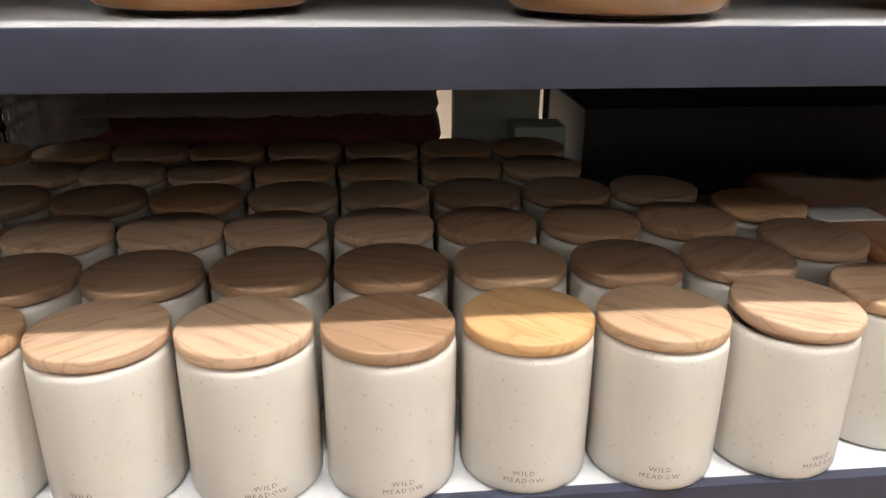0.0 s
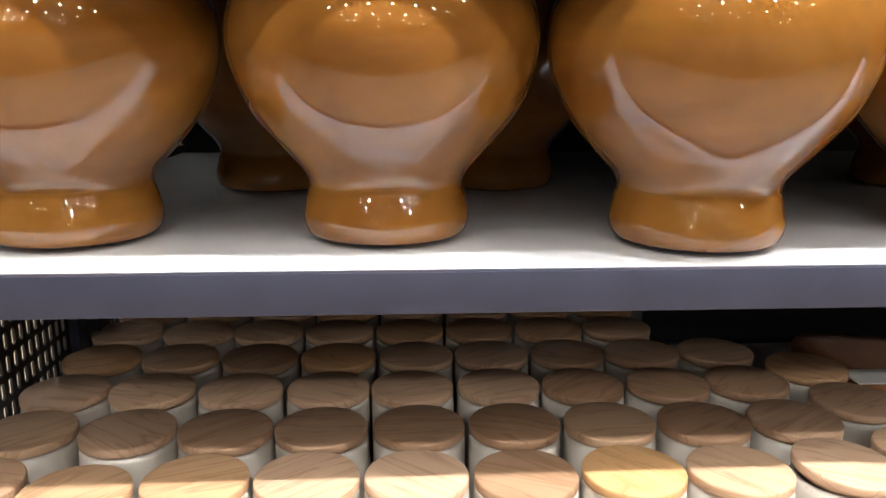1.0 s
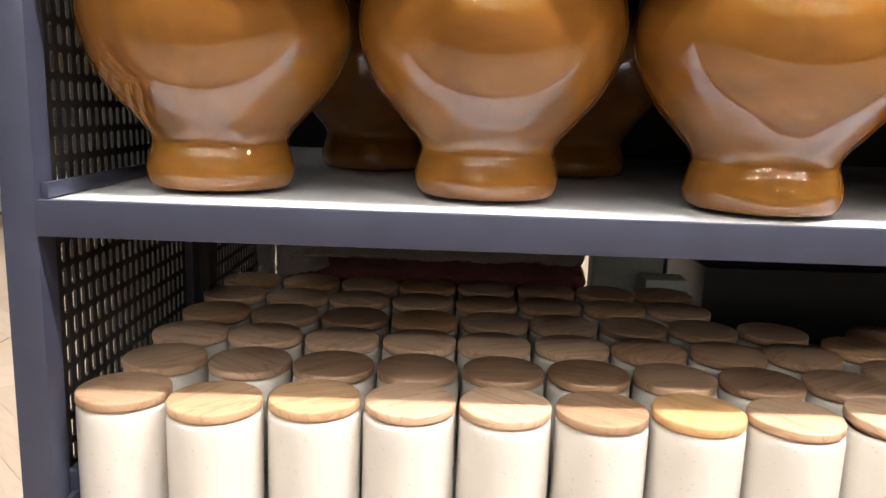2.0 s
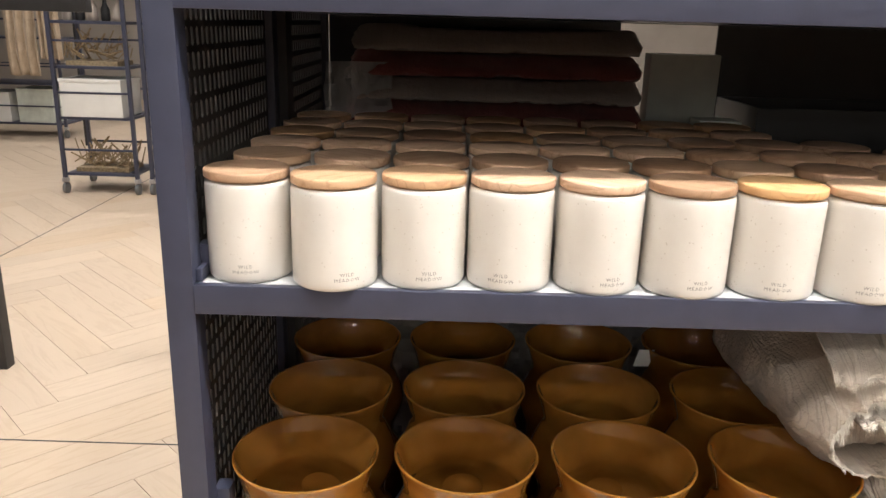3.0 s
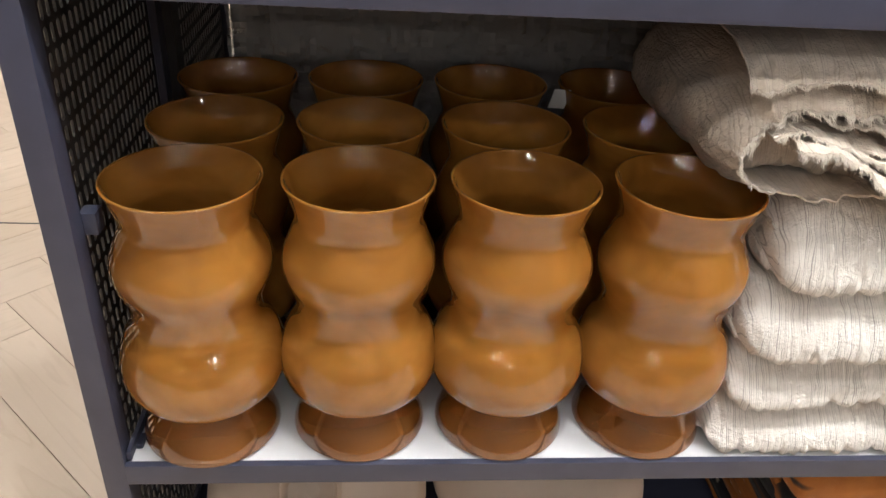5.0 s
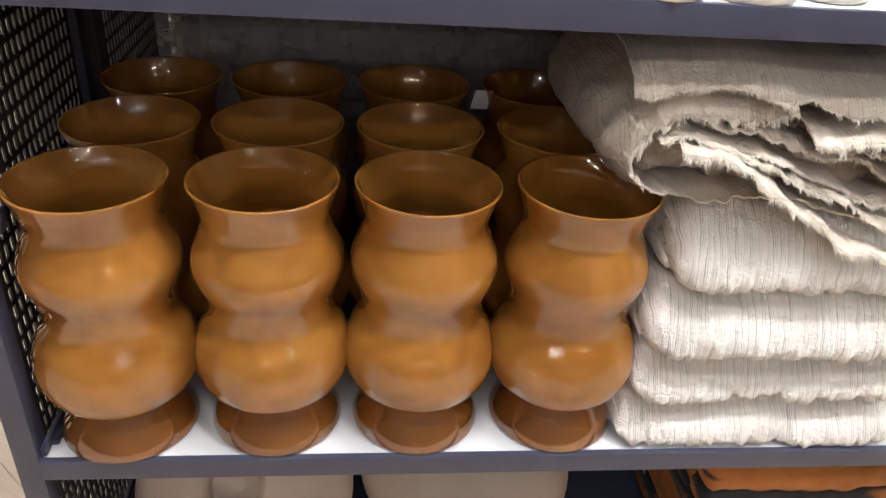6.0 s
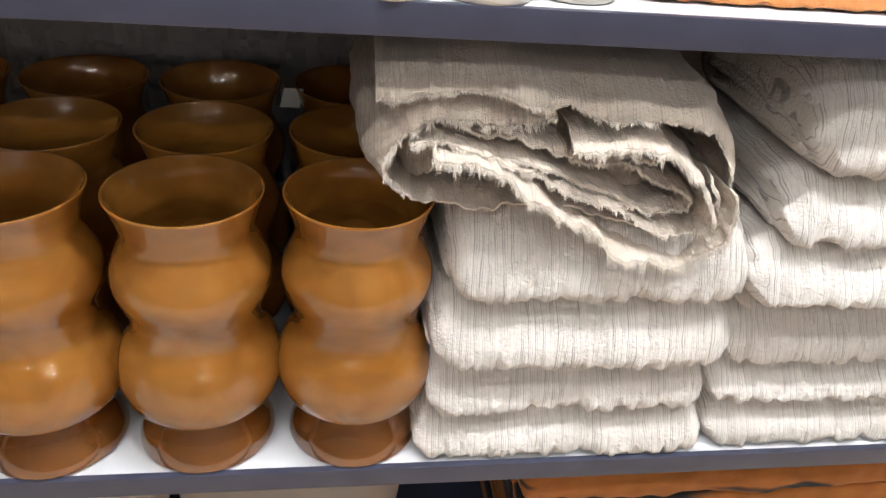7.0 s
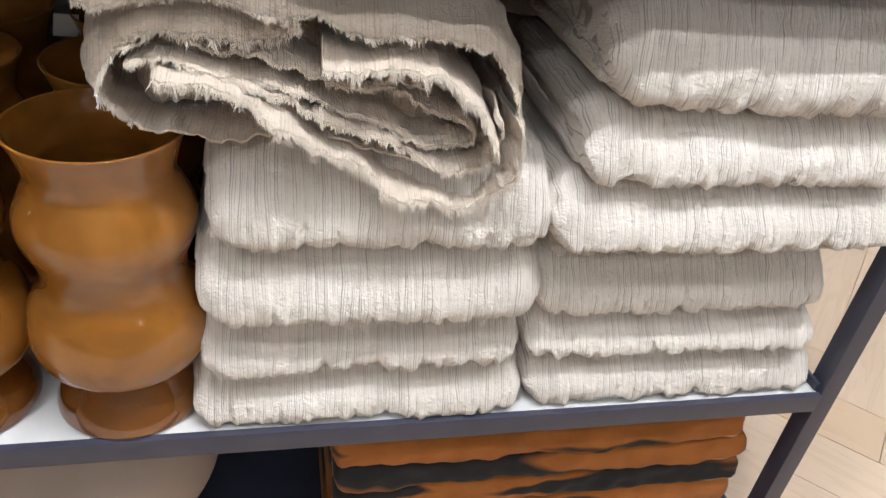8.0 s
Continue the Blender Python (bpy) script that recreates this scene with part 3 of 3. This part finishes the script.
TL = "folded undyed crinkled muslin throw in a stack"
GA = "folded muslin throws"
stack_a = ((0.745, 1.150, -0.004, 0.403, 0.478), (0.757, 1.136, 0.002, 0.478, 0.556), (0.757, 1.148, -0.006, 0.556, 0.652), (0.772, 1.144, 0.000, 0.652, 0.757))
for i, (x0, x1, y0, z0, z1) in enumerate(stack_a):
    folded("folded_throw", TL, "throw blanket", GA, MUSLIN, x0, x1, y0, y0 + 0.34, z0 + 0.001, z1 + 0.002, 3 + i)
stack_b = ((1.154, 1.585, 0.000, 0.403, 0.480), (1.145, 1.562, 0.008, 0.480, 0.540), (1.144, 1.560, 0.016, 0.540, 0.628), (1.152, 1.562, 0.032, 0.628, 0.656), (1.140, 1.592, -0.014, 0.656, 0.734), (1.164, 1.575, 0.000, 0.734, 0.816), (1.174, 1.590, 0.006, 0.816, 0.945))
for i, (x0, x1, y0, z0, z1) in enumerate(stack_b):
    folded("folded_throw", TL, "throw blanket", GA, MUSLIN, x0, x1, y0, y0 + 0.34, z0 + 0.001, z1 + 0.002, 13 + i)


def sheet(ctl, front, depth, seed, rise=0.0, flare=0.0, droop=0.6, wrinkle=1.0, thick=0.0014):
    """A hanging ply of cloth: an (x, z) line drawn back from a ragged front edge, with thickness."""
    line = smooth_line([(x, 0, z) for x, z in ctl], 16)
    n, ny = len(line), 40
    length = sum((b - a).length for a, b in zip(line, line[1:]))
    rows, edge, run = [], [], 0.0
    for i, p in enumerate(line):
        a, b = line[max(i - 1, 0)], line[min(i + 1, n - 1)]
        t = (b - a).normalized()
        nrm = Vector((-t.z, 0, t.x))
        if i:
            run += (p - line[i - 1]).length
        rag = 0.016 * noise.noise((run * 22, seed, 0.2)) + 0.007 * noise.noise((run * 80, seed, 3.2)) + 0.003 * noise.noise((run * 260, seed, 6.2))
        y0 = front + rag
        skin = []
        for k in range(ny + 1):
            v = (k / ny) ** 1.7
            y = y0 + (depth - y0) * v
            back = y - y0
            wr = wrinkle * (0.0065 * noise.noise((run * 26, y * 16, seed)) + 0.0038 * noise.noise((run * 75, y * 30, seed + 3)) + 0.0016 * noise.noise((run * 190, y * 80, seed + 6)))
            hang = -droop * 0.010 * math.exp(-back / 0.012) * (0.6 + noise.noise((run * 18, seed, 8)))
            q = p + nrm * (wr + flare * (1 - math.exp(-back / 0.03)))
            skin.append((Vector((q.x, y, q.z + hang + rise * (1 - math.exp(-back / 0.07)))), nrm))
        rows.append([q + m * thick for q, m in skin] + [q - m * thick for q, m in reversed(skin)])
        edge.append(skin[0][0])
    return grid_bm(rows, closed_u=True, caps=True), edge


def fray(edge, seed, per=0.00042, long=1.0):
    """Short loose threads along a cut edge."""
    verts, faces = [], []
    r2 = random.Random(seed)
    for a, b in zip(edge, edge[1:]):
        t = (b - a).normalized()
        for _ in range(max(1, int((b - a).length / per))):
            p = a.lerp(b, r2.random())
            clump = 0.55 + 0.9 * max(0.0, noise.noise((p.x * 130, p.z * 130, seed)) + 0.25)
            ln = r2.uniform(0.004, 0.0125) * clump * long
            w = r2.uniform(0.00028, 0.00055)
            base = p + Vector((0, 0.004, 0)) + Vector((r2.uniform(-1, 1), 0, r2.uniform(-1, 1))) * 0.0009
            bend = t * r2.uniform(-0.35, 0.35) * ln
            mid = base + Vector((0, -0.004 - ln * 0.45, -ln * 0.10)) + bend * 0.4
            tip = mid + Vector((0, -ln * 0.30, -ln * 0.55)) + bend
            c = len(verts)
            for q, ww in ((base, w), (mid, w), (tip, w * 0.4)):
                verts.extend([(q.x - ww, q.y, q.z - ww), (q.x + ww, q.y, q.z - ww), (q.x, q.y, q.z + ww)])
            for o in (c, c + 3):
                faces.extend([(o, o + 1, o + 4, o + 3), (o + 1, o + 2, o + 5, o + 4), (o + 2, o, o + 3, o + 5)])
            faces.append((c + 6, c + 7, c + 8))
    me = bpy.data.meshes.new("fringe")
    me.from_pydata(verts, [], faces)
    b = bmesh.new()
    b.from_mesh(me)
    bpy.data.meshes.remove(me)
    return b


def rolled_throw():
    """A throw folded loosely over itself, its frayed plies to the front."""
    ob = part("rolled_throw", fold_bm(0.335, 0.27, 0.105, 91, ribs=0.8, lump=2.4), MUSLIN_LOOSE, sharp=0, at=pose(0.705, 0.075, 0.782, 0, 2, 0))
    tagged(ob, "loosely rolled undyed muslin throw with a frayed edge", "throw blanket", GA)

    def ply(name, ctl, front, seed, fringe=1.0, **k):
        bm, edge = sheet([(x - 0.705, z - 0.782) for x, z in ctl], front - 0.075, 0.27, seed, **k)
        one = part(name, bm, MUSLIN_LOOSE, ob, sharp=0)
        if fringe:
            part("fringe", fray(edge, int(seed * 10), long=fringe), FRINGE, one, "frayed pale cotton threads")

    # the under side resting on the stack
    ply("under_fold", [(0.690, 0.835), (0.693, 0.806), (0.715, 0.790), (0.764, 0.779), (0.815, 0.782), (0.880, 0.786), (0.950, 0.772), (1.02, 0.765)], 0.030, 1.0, 0, flare=-0.004, droop=0.1)
    # lowest ply with the brightest frayed edge, turning up round the end of the roll
    ply("lower_ply", [(0.735, 0.848), (0.790, 0.842), (0.835, 0.818), (0.885, 0.787), (0.925, 0.765), (0.966, 0.742), (1.010, 0.731), (1.050, 0.731), (1.074, 0.752), (1.083, 0.788), (1.078, 0.825)], 0.004, 2.0, 1.25, flare=0.003)
    ply("inner_ply", [(0.712, 0.853), (0.758, 0.858), (0.821, 0.838), (0.886, 0.815), (0.953, 0.790), (1.010, 0.768), (1.045, 0.770), (1.062, 0.800), (1.052, 0.832)], 0.018, 3.0, 0.8)
    ply("inner_ply", [(0.780, 0.852), (0.850, 0.838), (0.915, 0.815), (0.970, 0.796), (1.018, 0.784), (1.038, 0.790), (1.036, 0.808), (1.005, 0.822), (0.965, 0.836), (0.937, 0.843), (0.885, 0.842)], 0.028, 4.0, 0.5)
    ply("middle_ply", [(0.718, 0.866), (0.760, 0.876), (0.800, 0.868), (0.850, 0.862), (0.890, 0.846), (0.925, 0.846), (0.960, 0.856), (0.985, 0.850)], 0.032, 5.0, 0.4, wrinkle=1.3)
    ply("end_ply", [(0.880, 0.868), (0.908, 0.862), (0.949, 0.874), (0.985, 0.868), (1.015, 0.852), (1.042, 0.824), (1.056, 0.796), (1.050, 0.774)], 0.010, 6.0, 1.3, rise=0.008, flare=0.004)
    # flap that wraps the far end and hangs open
    ply("wrapped_flap", [(0.712, 0.796), (0.694, 0.812), (0.690, 0.838), (0.704, 0.862), (0.726, 0.880), (0.760, 0.888), (0.800, 0.884), (0.835, 0.889), (0.862, 0.897)], 0.030, 7.0, 1.1, flare=0.026, droop=1.2)
    # upper cover
    ply("cover", [(0.674, 0.903), (0.700, 0.905), (0.740, 0.912), (0.795, 0.917), (0.850, 0.907), (0.910, 0.903), (0.975, 0.899), (1.035, 0.889), (1.068, 0.860), (1.082, 0.822), (1.080, 0.790)], 0.024, 8.0, 0.7, rise=0.030, flare=0.012, droop=0.9)
    return ob


rolled_throw()

# rust and black throws on the bottom shelf
for i, (x0, x1, y0, z0, z1) in enumerate(((0.915, 1.572, 0.034, 0.075, 0.125), (0.92, 1.568, 0.032, 0.125, 0.180), (0.918, 1.562, 0.028, 0.180, 0.232), (0.916, 1.556, 0.026, 0.232, 0.284), (0.912, 1.535, 0.022, 0.284, 0.338))):
    folded("patterned_throw", "folded rust cotton throw with black brush marks", "throw blanket", "patterned throws", THROW, x0, x1, y0, y0 + 0.36, z0 + 0.001, z1, 41 + i, ribs=0.06, lump=1.9, step=0.006, lean=0.004)
# rust throws beside the canisters
for i, (x0, x1, y0, z0, z1) in enumerate(((0.932, 1.52, 0.046, 1.0, 1.034), (0.925, 1.515, 0.060, 1.034, 1.068), (0.93, 1.52, 0.070, 1.068, 1.098))):
    folded("rust_throw", "folded plain rust cotton throw", "throw blanket", "rust throws", RUST, x0, x1, y0, y0 + 0.34, z0 + 0.001, z1, 51 + i, ribs=0.5, lump=1.2, step=0.005)
tag = part("paper_tag", boxed(0.915, 0.985, 0.235, 0.275, 1.0995, 1.1015, bevel=0.0004), WHITE_CARD)
tagged(tag, "white paper tag lying on a rust throw", "tag")

hang = part("price_tag", boxed(-0.015, 0.015, -0.0006, 0.0006, -0.032, 0.0, bevel=0.0003), WHITE_CARD, at=pose(0.583, 0.402, 0.764, 12, 8, 20))
tagged(hang, "small white price tag hung on a vase rim", "tag")

# textiles on the rear half of the shelf
for i in range(6):
    z0 = S2 + 0.042 * i
    folded("striped_throw", "folded maroon and taupe throw at the rear of the shelf", "throw blanket", "maroon throws", MAROON if i % 2 == 0 else TAUPE, 0.06 + 0.004 * i, 0.60 - 0.003 * i, 0.605 + 0.003 * i, 0.87, z0 + 0.001, z0 + 0.042, 61 + i, ribs=0.6, lump=1.5, step=0.006)
for i in range(7):
    z0 = S1 + 0.066 * i
    folded("bagged_throw", "folded grey-beige throw in a clear plastic bag", "throw blanket", "bagged throws", TAUPE, 0.06, 1.50, 0.600, 0.87, z0 + 0.001, z0 + 0.066, 71 + i, ribs=0.5, lump=2.0, step=0.008)


def crumpled(w, h, seed, amp=0.02, n=46, m=26):
    rows = []
    for i in range(m + 1):
        row = []
        for k in range(n + 1):
            x, z = w * k / n, h * i / m
            f = abs(noise.noise((x * 14 + seed, z * 14, 1.0))) * amp + abs(noise.noise((x * 40, z * 40 + seed, 4.0))) * amp * 0.5
            row.append((x + 0.3 * f, -f, z))
        rows.append(row)
    return grid_bm(rows)


film = part("plastic_bag", crumpled(0.73, 0.43, 3.0, 0.045, 70, 44), FILM, sharp=20)
film.matrix_basis = pose(0.05, 0.594, S1 + 0.002)
tagged(film, "crumpled clear plastic bag over folded throws", "bag")
film = part("plastic_bag", crumpled(0.12, 0.19, 8.0, 0.02, 20, 20), FILM, sharp=20)
film.matrix_basis = pose(0.035, 0.60, S2 + 0.002, 0, 0, 20)
tagged(film, "crumpled clear plastic bag beside maroon throws", "bag")

# boxes at the rear of the shelf
for args, lab in (((0.625, 0.755, 0.73, 0.78, S2, S2 + 0.215), "pale grey-green card carton at the rear of the shelf"), ((0.70, 0.775, 0.64, 0.70, S2, S2 + 0.105), "low pale grey-green card carton at the rear of the shelf")):
    tagged(part("carton", boxed(*args, bevel=0.003), GREY_CARD), lab, "carton")
tray = thing("tray", "deep black plastic tray at the rear of the shelf", "tray", "", (0.80, 0.64, S2))
part("base", boxed(0, 0.76, 0, 0.22, 0, 0.006, bevel=0.002), DARK, tray)
for x0, x1, y0, y1 in ((0, 0.76, 0, 0.006), (0, 0.76, 0.214, 0.22), (0, 0.006, 0.0065, 0.2135), (0.754, 0.76, 0.0065, 0.2135)):
    part("rim", boxed(x0, x1, y0, y1, 0.0065, 0.13, bevel=0.002), DARK, tray)
for args in ((0.46, 0.54, 0.46, 0.47, S3, S3 + 0.075), (0.27, 0.35, 0.47, 0.48, S3, S3 + 0.06)):
    tagged(part("card_sleeve", boxed(*args, bevel=0.002), GREY_CARD), "pale card sleeve behind the amber vases", "card")


# ---- pale round vases on the bottom shelf ----
def pebble_vase(x, y, r, tilt, turn):
    v = thing("round_vase", "matt beige ceramic round vase with a short open neck", "vase", "round beige vases", (x, y, S0))
    q = 0.62
    prof = smooth_line([(0.0, 0, -0.86 * r), (0.45 * r, 0, -0.84 * r), (0.85 * r, 0, -0.5 * r), (r, 0, 0.0), (0.85 * r, 0, 0.5 * r), (0.5 * r, 0, 0.80 * r), (0.25 * r, 0, 0.90 * r)], 6)
    out = [(max(p.x, 0.0), p.z * q) for p in prof]
    lie = pose(0, 0, 0.86 * r * q + 0.012, tilt, 0, turn)
    part("body", lathe(out + [(0.2 * r, 0.86 * r * q), (0, 0.5 * r * q)], 64), PALE_CERAMIC, v, sharp=60, at=lie)
    z0 = 0.885 * r * q
    neck = [(0.27 * r, z0), (0.235 * r, z0 + 0.012), (0.245 * r, z0 + 0.026), (0.238 * r, z0 + 0.029), (0.215 * r, z0 + 0.027), (0.2 * r, z0 + 0.012), (0.2 * r, z0 - 0.03), (0, z0 - 0.03)]
    part("neck", lathe(neck, 40), PALE_CERAMIC, v, "short open round neck", sharp=60, at=lie)
    return v


pebble_vase(0.218, 0.155, 0.172, 42, -3)
pebble_vase(0.578, 0.200, 0.178, 8, 8)
pebble_vase(0.42, 0.55, 0.15, 10, 0)


# ---- shop beyond ----
def caster(parent, x, y):
    b = bmesh.new()
    rod(b, (x - 0.012, y, 0.04), (x + 0.012, y, 0.04), 0.04, 20)
    w = part("caster_wheel", b, RUBBER, parent, "grey rubber caster")
    b = box(bmesh.new(), x - 0.018, x + 0.018, y - 0.02, y + 0.02, 0.083, 0.115, bevel=0.004)
    part("caster_fork", b, CHROME, w)


def rack(x, y, w, d, h, levels, name="rolling_rack"):
    r = thing(name, "dark grey steel rolling rack on rubber casters", "rack", "rolling racks", (x, y, 0))
    for px in (0.0, w):
        for py in (0.0, d):
            part("post", boxed(px - 0.013, px + 0.013, py - 0.013, py + 0.013, 0.115, h, bevel=0.002), STEEL, r)
            caster(r, px, py)
    for z in levels:
        part("shelf", boxed(0.014, w - 0.014, 0.0, d, z - 0.02, z, bevel=0.002), STEEL, r)
        for py in (0.0, d):
            part("rail", boxed(0.014, w - 0.014, py - 0.008, py + 0.008, z + 0.16, z + 0.175, bevel=0.002), STEEL, r)
    return r


CX, CY = -2.50, 4.60
rack(CX, CY, 0.52, 0.42, 2.0, (0.15, 0.55, 0.90, 1.20, 1.50))
rack(CX + 0.62, CY + 0.02, 0.52, 0.42, 2.0, (0.15, 0.50, 0.90, 1.20, 1.55))


def bin_box(x, y, z, w, d, h, mat=WHITE_CARD, label="plain white storage box on a rolling rack"):
    b = thing("storage_box", label, "box", "", (x, y, z))
    part("body", boxed(0, w, 0, d, 0, h, bevel=0.006), mat, b)
    part("rim", boxed(-0.004, w + 0.004, -0.004, d + 0.004, h - 0.02, h + 0.002, bevel=0.003), mat, b)


bin_box(CX + 0.03, CY - 0.005, 0.55, 0.43, 0.34, 0.26)
bin_box(CX + 0.69, CY + 0.01, 0.50, 0.40, 0.34, 0.29)
bin_box(CX + 0.70, CY + 0.01, 0.15, 0.38, 0.34, 0.24)
bin_box(CX + 0.66, CY + 0.03, 1.20, 0.14, 0.14, 0.2)


def twig_bundle(x, y, z, w, seed, n=70):
    r3 = random.Random(seed)
    b = bmesh.new()
    for _ in range(n):
        a = Vector((r3.uniform(0, w), r3.uniform(0.03, 0.3), r3.uniform(0.01, 0.10)))
        q = a + Vector((r3.uniform(-0.16, 0.16), r3.uniform(-0.05, 0.05), r3.uniform(0.02, 0.16)))
        q.x = min(max(q.x, 0), w)
        rod(b, a, q, r3.uniform(0.003, 0.007), 5)
    box(b, 0.02, w - 0.02, 0.03, 0.3, 0.0, 0.03)
    ob = part("dry_brushwood", b, WICKER, at=pose(x, y, z), smooth=False)
    return tagged(ob, "loose heap of dry brown twigs on a rack shelf", "decoration", "", "stuff")


twig_bundle(CX + 0.04, CY + 0.02, 0.15, 0.42, 3)
twig_bundle(CX + 0.05, CY + 0.02, 0.90, 0.40, 5, 40)
for x, z, w in ((CX + 0.72, 0.792, 0.22), (CX + 0.72, 0.392, 0.34)):
    folded("coral_cloth", "folded coral red cloth on a white box", "cloth", "coral cloths", CORAL, x, x + w, CY + 0.03, CY + 0.27, z + 0.002, z + 0.06, int(z * 100), ribs=0.3, step=0.01)


def bottle(x, y, z, s, mat, nm, lab):
    ob = part(nm, lathe([(0, 0), (0.035 * s, 0.001), (0.038 * s, 0.02 * s), (0.038 * s, 0.10 * s), (0.018 * s, 0.14 * s), (0.016 * s, 0.19 * s), (0, 0.19 * s)], 20), mat, at=pose(x, y, z))
    return tagged(ob, lab, "bottle", "bottles on a rack")


for k in range(5):
    bottle(CX + 0.08 + 0.09 * k, CY + 0.12, 1.20, 0.8 + 0.08 * (k % 3), DARK if k % 2 else TAUPE, "bottle", "small dark bottle on a rack shelf")
    bottle(CX + 0.06 + 0.095 * k, CY + 0.10, 1.50, 0.7, AMBER if k % 2 else DARK, "bottle", "small dark bottle on a rack shelf")


def hung_cloth(x, y, z1, w, h, seed, nm="hanging_cloth"):
    rows = []
    for i in range(31):
        row = []
        v = i / 30
        for k in range(61):
            u = k / 60
            f = 0.03 * math.sin(u * 22 + seed + 1.5 * noise.noise((u * 3, v * 2, seed))) * (0.4 + 0.6 * v)
            row.append((x + w * (u - 0.5) * (1 + 0.08 * v), y + f, z1 - h * v + 0.02 * noise.noise((u * 5, seed, 0)) * v))
        rows.append(row)
    ob = part(nm, grid_bm(rows), BEIGE, sharp=0)
    sol = ob.modifiers.new("thick", "SOLIDIFY")
    sol.thickness = 0.006
    return tagged(ob, "beige linen cloth hanging in folds from a rail", "cloth", "hanging cloths")


rack(-4.75, 7.05, 1.05, 0.45, 2.1, (0.15, 0.55, 1.0, 1.4), "rolling_rack")
bin_box(-4.60, 7.06, 0.15, 0.34, 0.32, 0.30)
bin_box(-4.18, 7.06, 0.15, 0.36, 0.32, 0.34, GREY_CARD, "pale grey card box on a rolling rack")
hung_cloth(-3.81, 6.62, 1.80, 0.30, 1.14, 1.0)
hung_cloth(-3.54, 6.62, 1.80, 0.17, 0.98, 4.0)
hung_cloth(-4.15, 6.62, 1.80, 0.22, 1.05, 7.0)
rail = thing("clothes_rail", "dark steel clothes rail on legs", "rail", "", (-4.4, 6.64, 0))
for x in (0.0, 1.1):
    part("leg", boxed(x - 0.015, x + 0.015, -0.015, 0.015, 0, 1.82, bevel=0.002), BLACK, rail)
part("crossbar", boxed(0.016, 1.084, -0.012, 0.012, 1.795, 1.82, bevel=0.002), BLACK, rail)

# black frame stand in the aisle
stand = thing("frame_stand", "black steel display frame on a single leg", "display stand", "", (-1.36, 1.80, 0))
part("leg", boxed(-0.025, 0.025, -0.025, 0.025, 0.0, 1.258, bevel=0.003), BLACK, stand)
for x in (-0.45, 0.41):
    part("frame_side", boxed(x, x + 0.04, -0.02, 0.02, 1.2995, 2.1, bevel=0.003), BLACK, stand)
part("frame_bottom", boxed(-0.45, 0.45, -0.02, 0.02, 1.2585, 1.299, bevel=0.003), BLACK, stand)

# ---- herringbone planks ----
PW, PL, GAP = 0.15, 0.75, 0.0008


def plank_mesh():
    return mesh_of(boxed(-PL / 2 + GAP, PL / 2 - GAP, -PW / 2 + GAP, PW / 2 - GAP, -0.011, 0.0, bevel=0.0005, seg=1), "plank", OAK, False)


PLANK = plank_mesh()
OX, OY = 0.0255, 0.0655
cells = []
c45 = math.sqrt(0.5)
for i in range(-46, 47):
    for j in range(-12, 13):
        for kind in (0, 1):
            if kind == 0:
                u, v = i * PW + j * 2 * PL * 0 + j * PL * 1.0, i * PW - j * PL * 1.0
                cu, cv, ang = u + PL / 2, v + PW / 2, 0
            else:
                u, v = i * PW + j * PL, i * PW - j * PL
                cu, cv, ang = u + PW / 2 - 0.0, v + PW + PL / 2, 90
            x = OX + (cu - cv) * c45
            y = OY + (cu + cv) * c45
            cells.append((x, y, ang + 45))
seen = [(x, y, a) for x, y, a in cells if (-5.2 < x < 0.3 and -0.4 < y < 8.5) or (0.3 <= x < 3.2 and -0.6 < y < 2.4)]
seen.sort(key=lambda c: (c[0] + 0.8) ** 2 + (c[1] - 1.2) ** 2 if c[0] < 1 else (c[0] - 2.0) ** 2 * 1.5 + (c[1] - 0.5) ** 2 * 1.5)
for x, y, a in seen[:300]:
    ob = new("plank", PLANK)
    ob.parent = floor
    ob.matrix_basis = pose(x, y, 0, 0, 0, a)
rest = [c for c in cells if c not in set(seen[:300]) and RX0 + 0.4 < c[0] < RX1 - 0.4 and RY0 + 0.4 < c[1] < RY1 - 0.4]
verts, faces = [], []
for x, y, a in rest:
    m = pose(x, y, 0, 0, 0, a)
    n = len(verts)
    for z in (-0.011, 0.0):
        for sx, sy in ((-1, -1), (1, -1), (1, 1), (-1, 1)):
            verts.append(tuple(m @ Vector((sx * (PL / 2 - GAP), sy * (PW / 2 - GAP), z))))
    faces.extend([(n + 4, n + 5, n + 6, n + 7), (n, n + 1, n + 5, n + 4), (n + 1, n + 2, n + 6, n + 5), (n + 2, n + 3, n + 7, n + 6), (n + 3, n, n + 4, n + 7)])
me = bpy.data.meshes.new("far_planks")
me.from_pydata(verts, [], faces)
me.materials.append(OAK)
far = new("far_planks", me)
far.parent = floor
tagged(far, "", "", "", "stuff")

for args in ((RX0 + 0.1, RX1 - 0.1, 1.306, 1.311), (-2.122, -2.117, 1.3115, RY1 - 0.1)):
    structure("trim", boxed(*args, -0.004, 0.0012), BLACK, "thin dark joint strip in the floor")
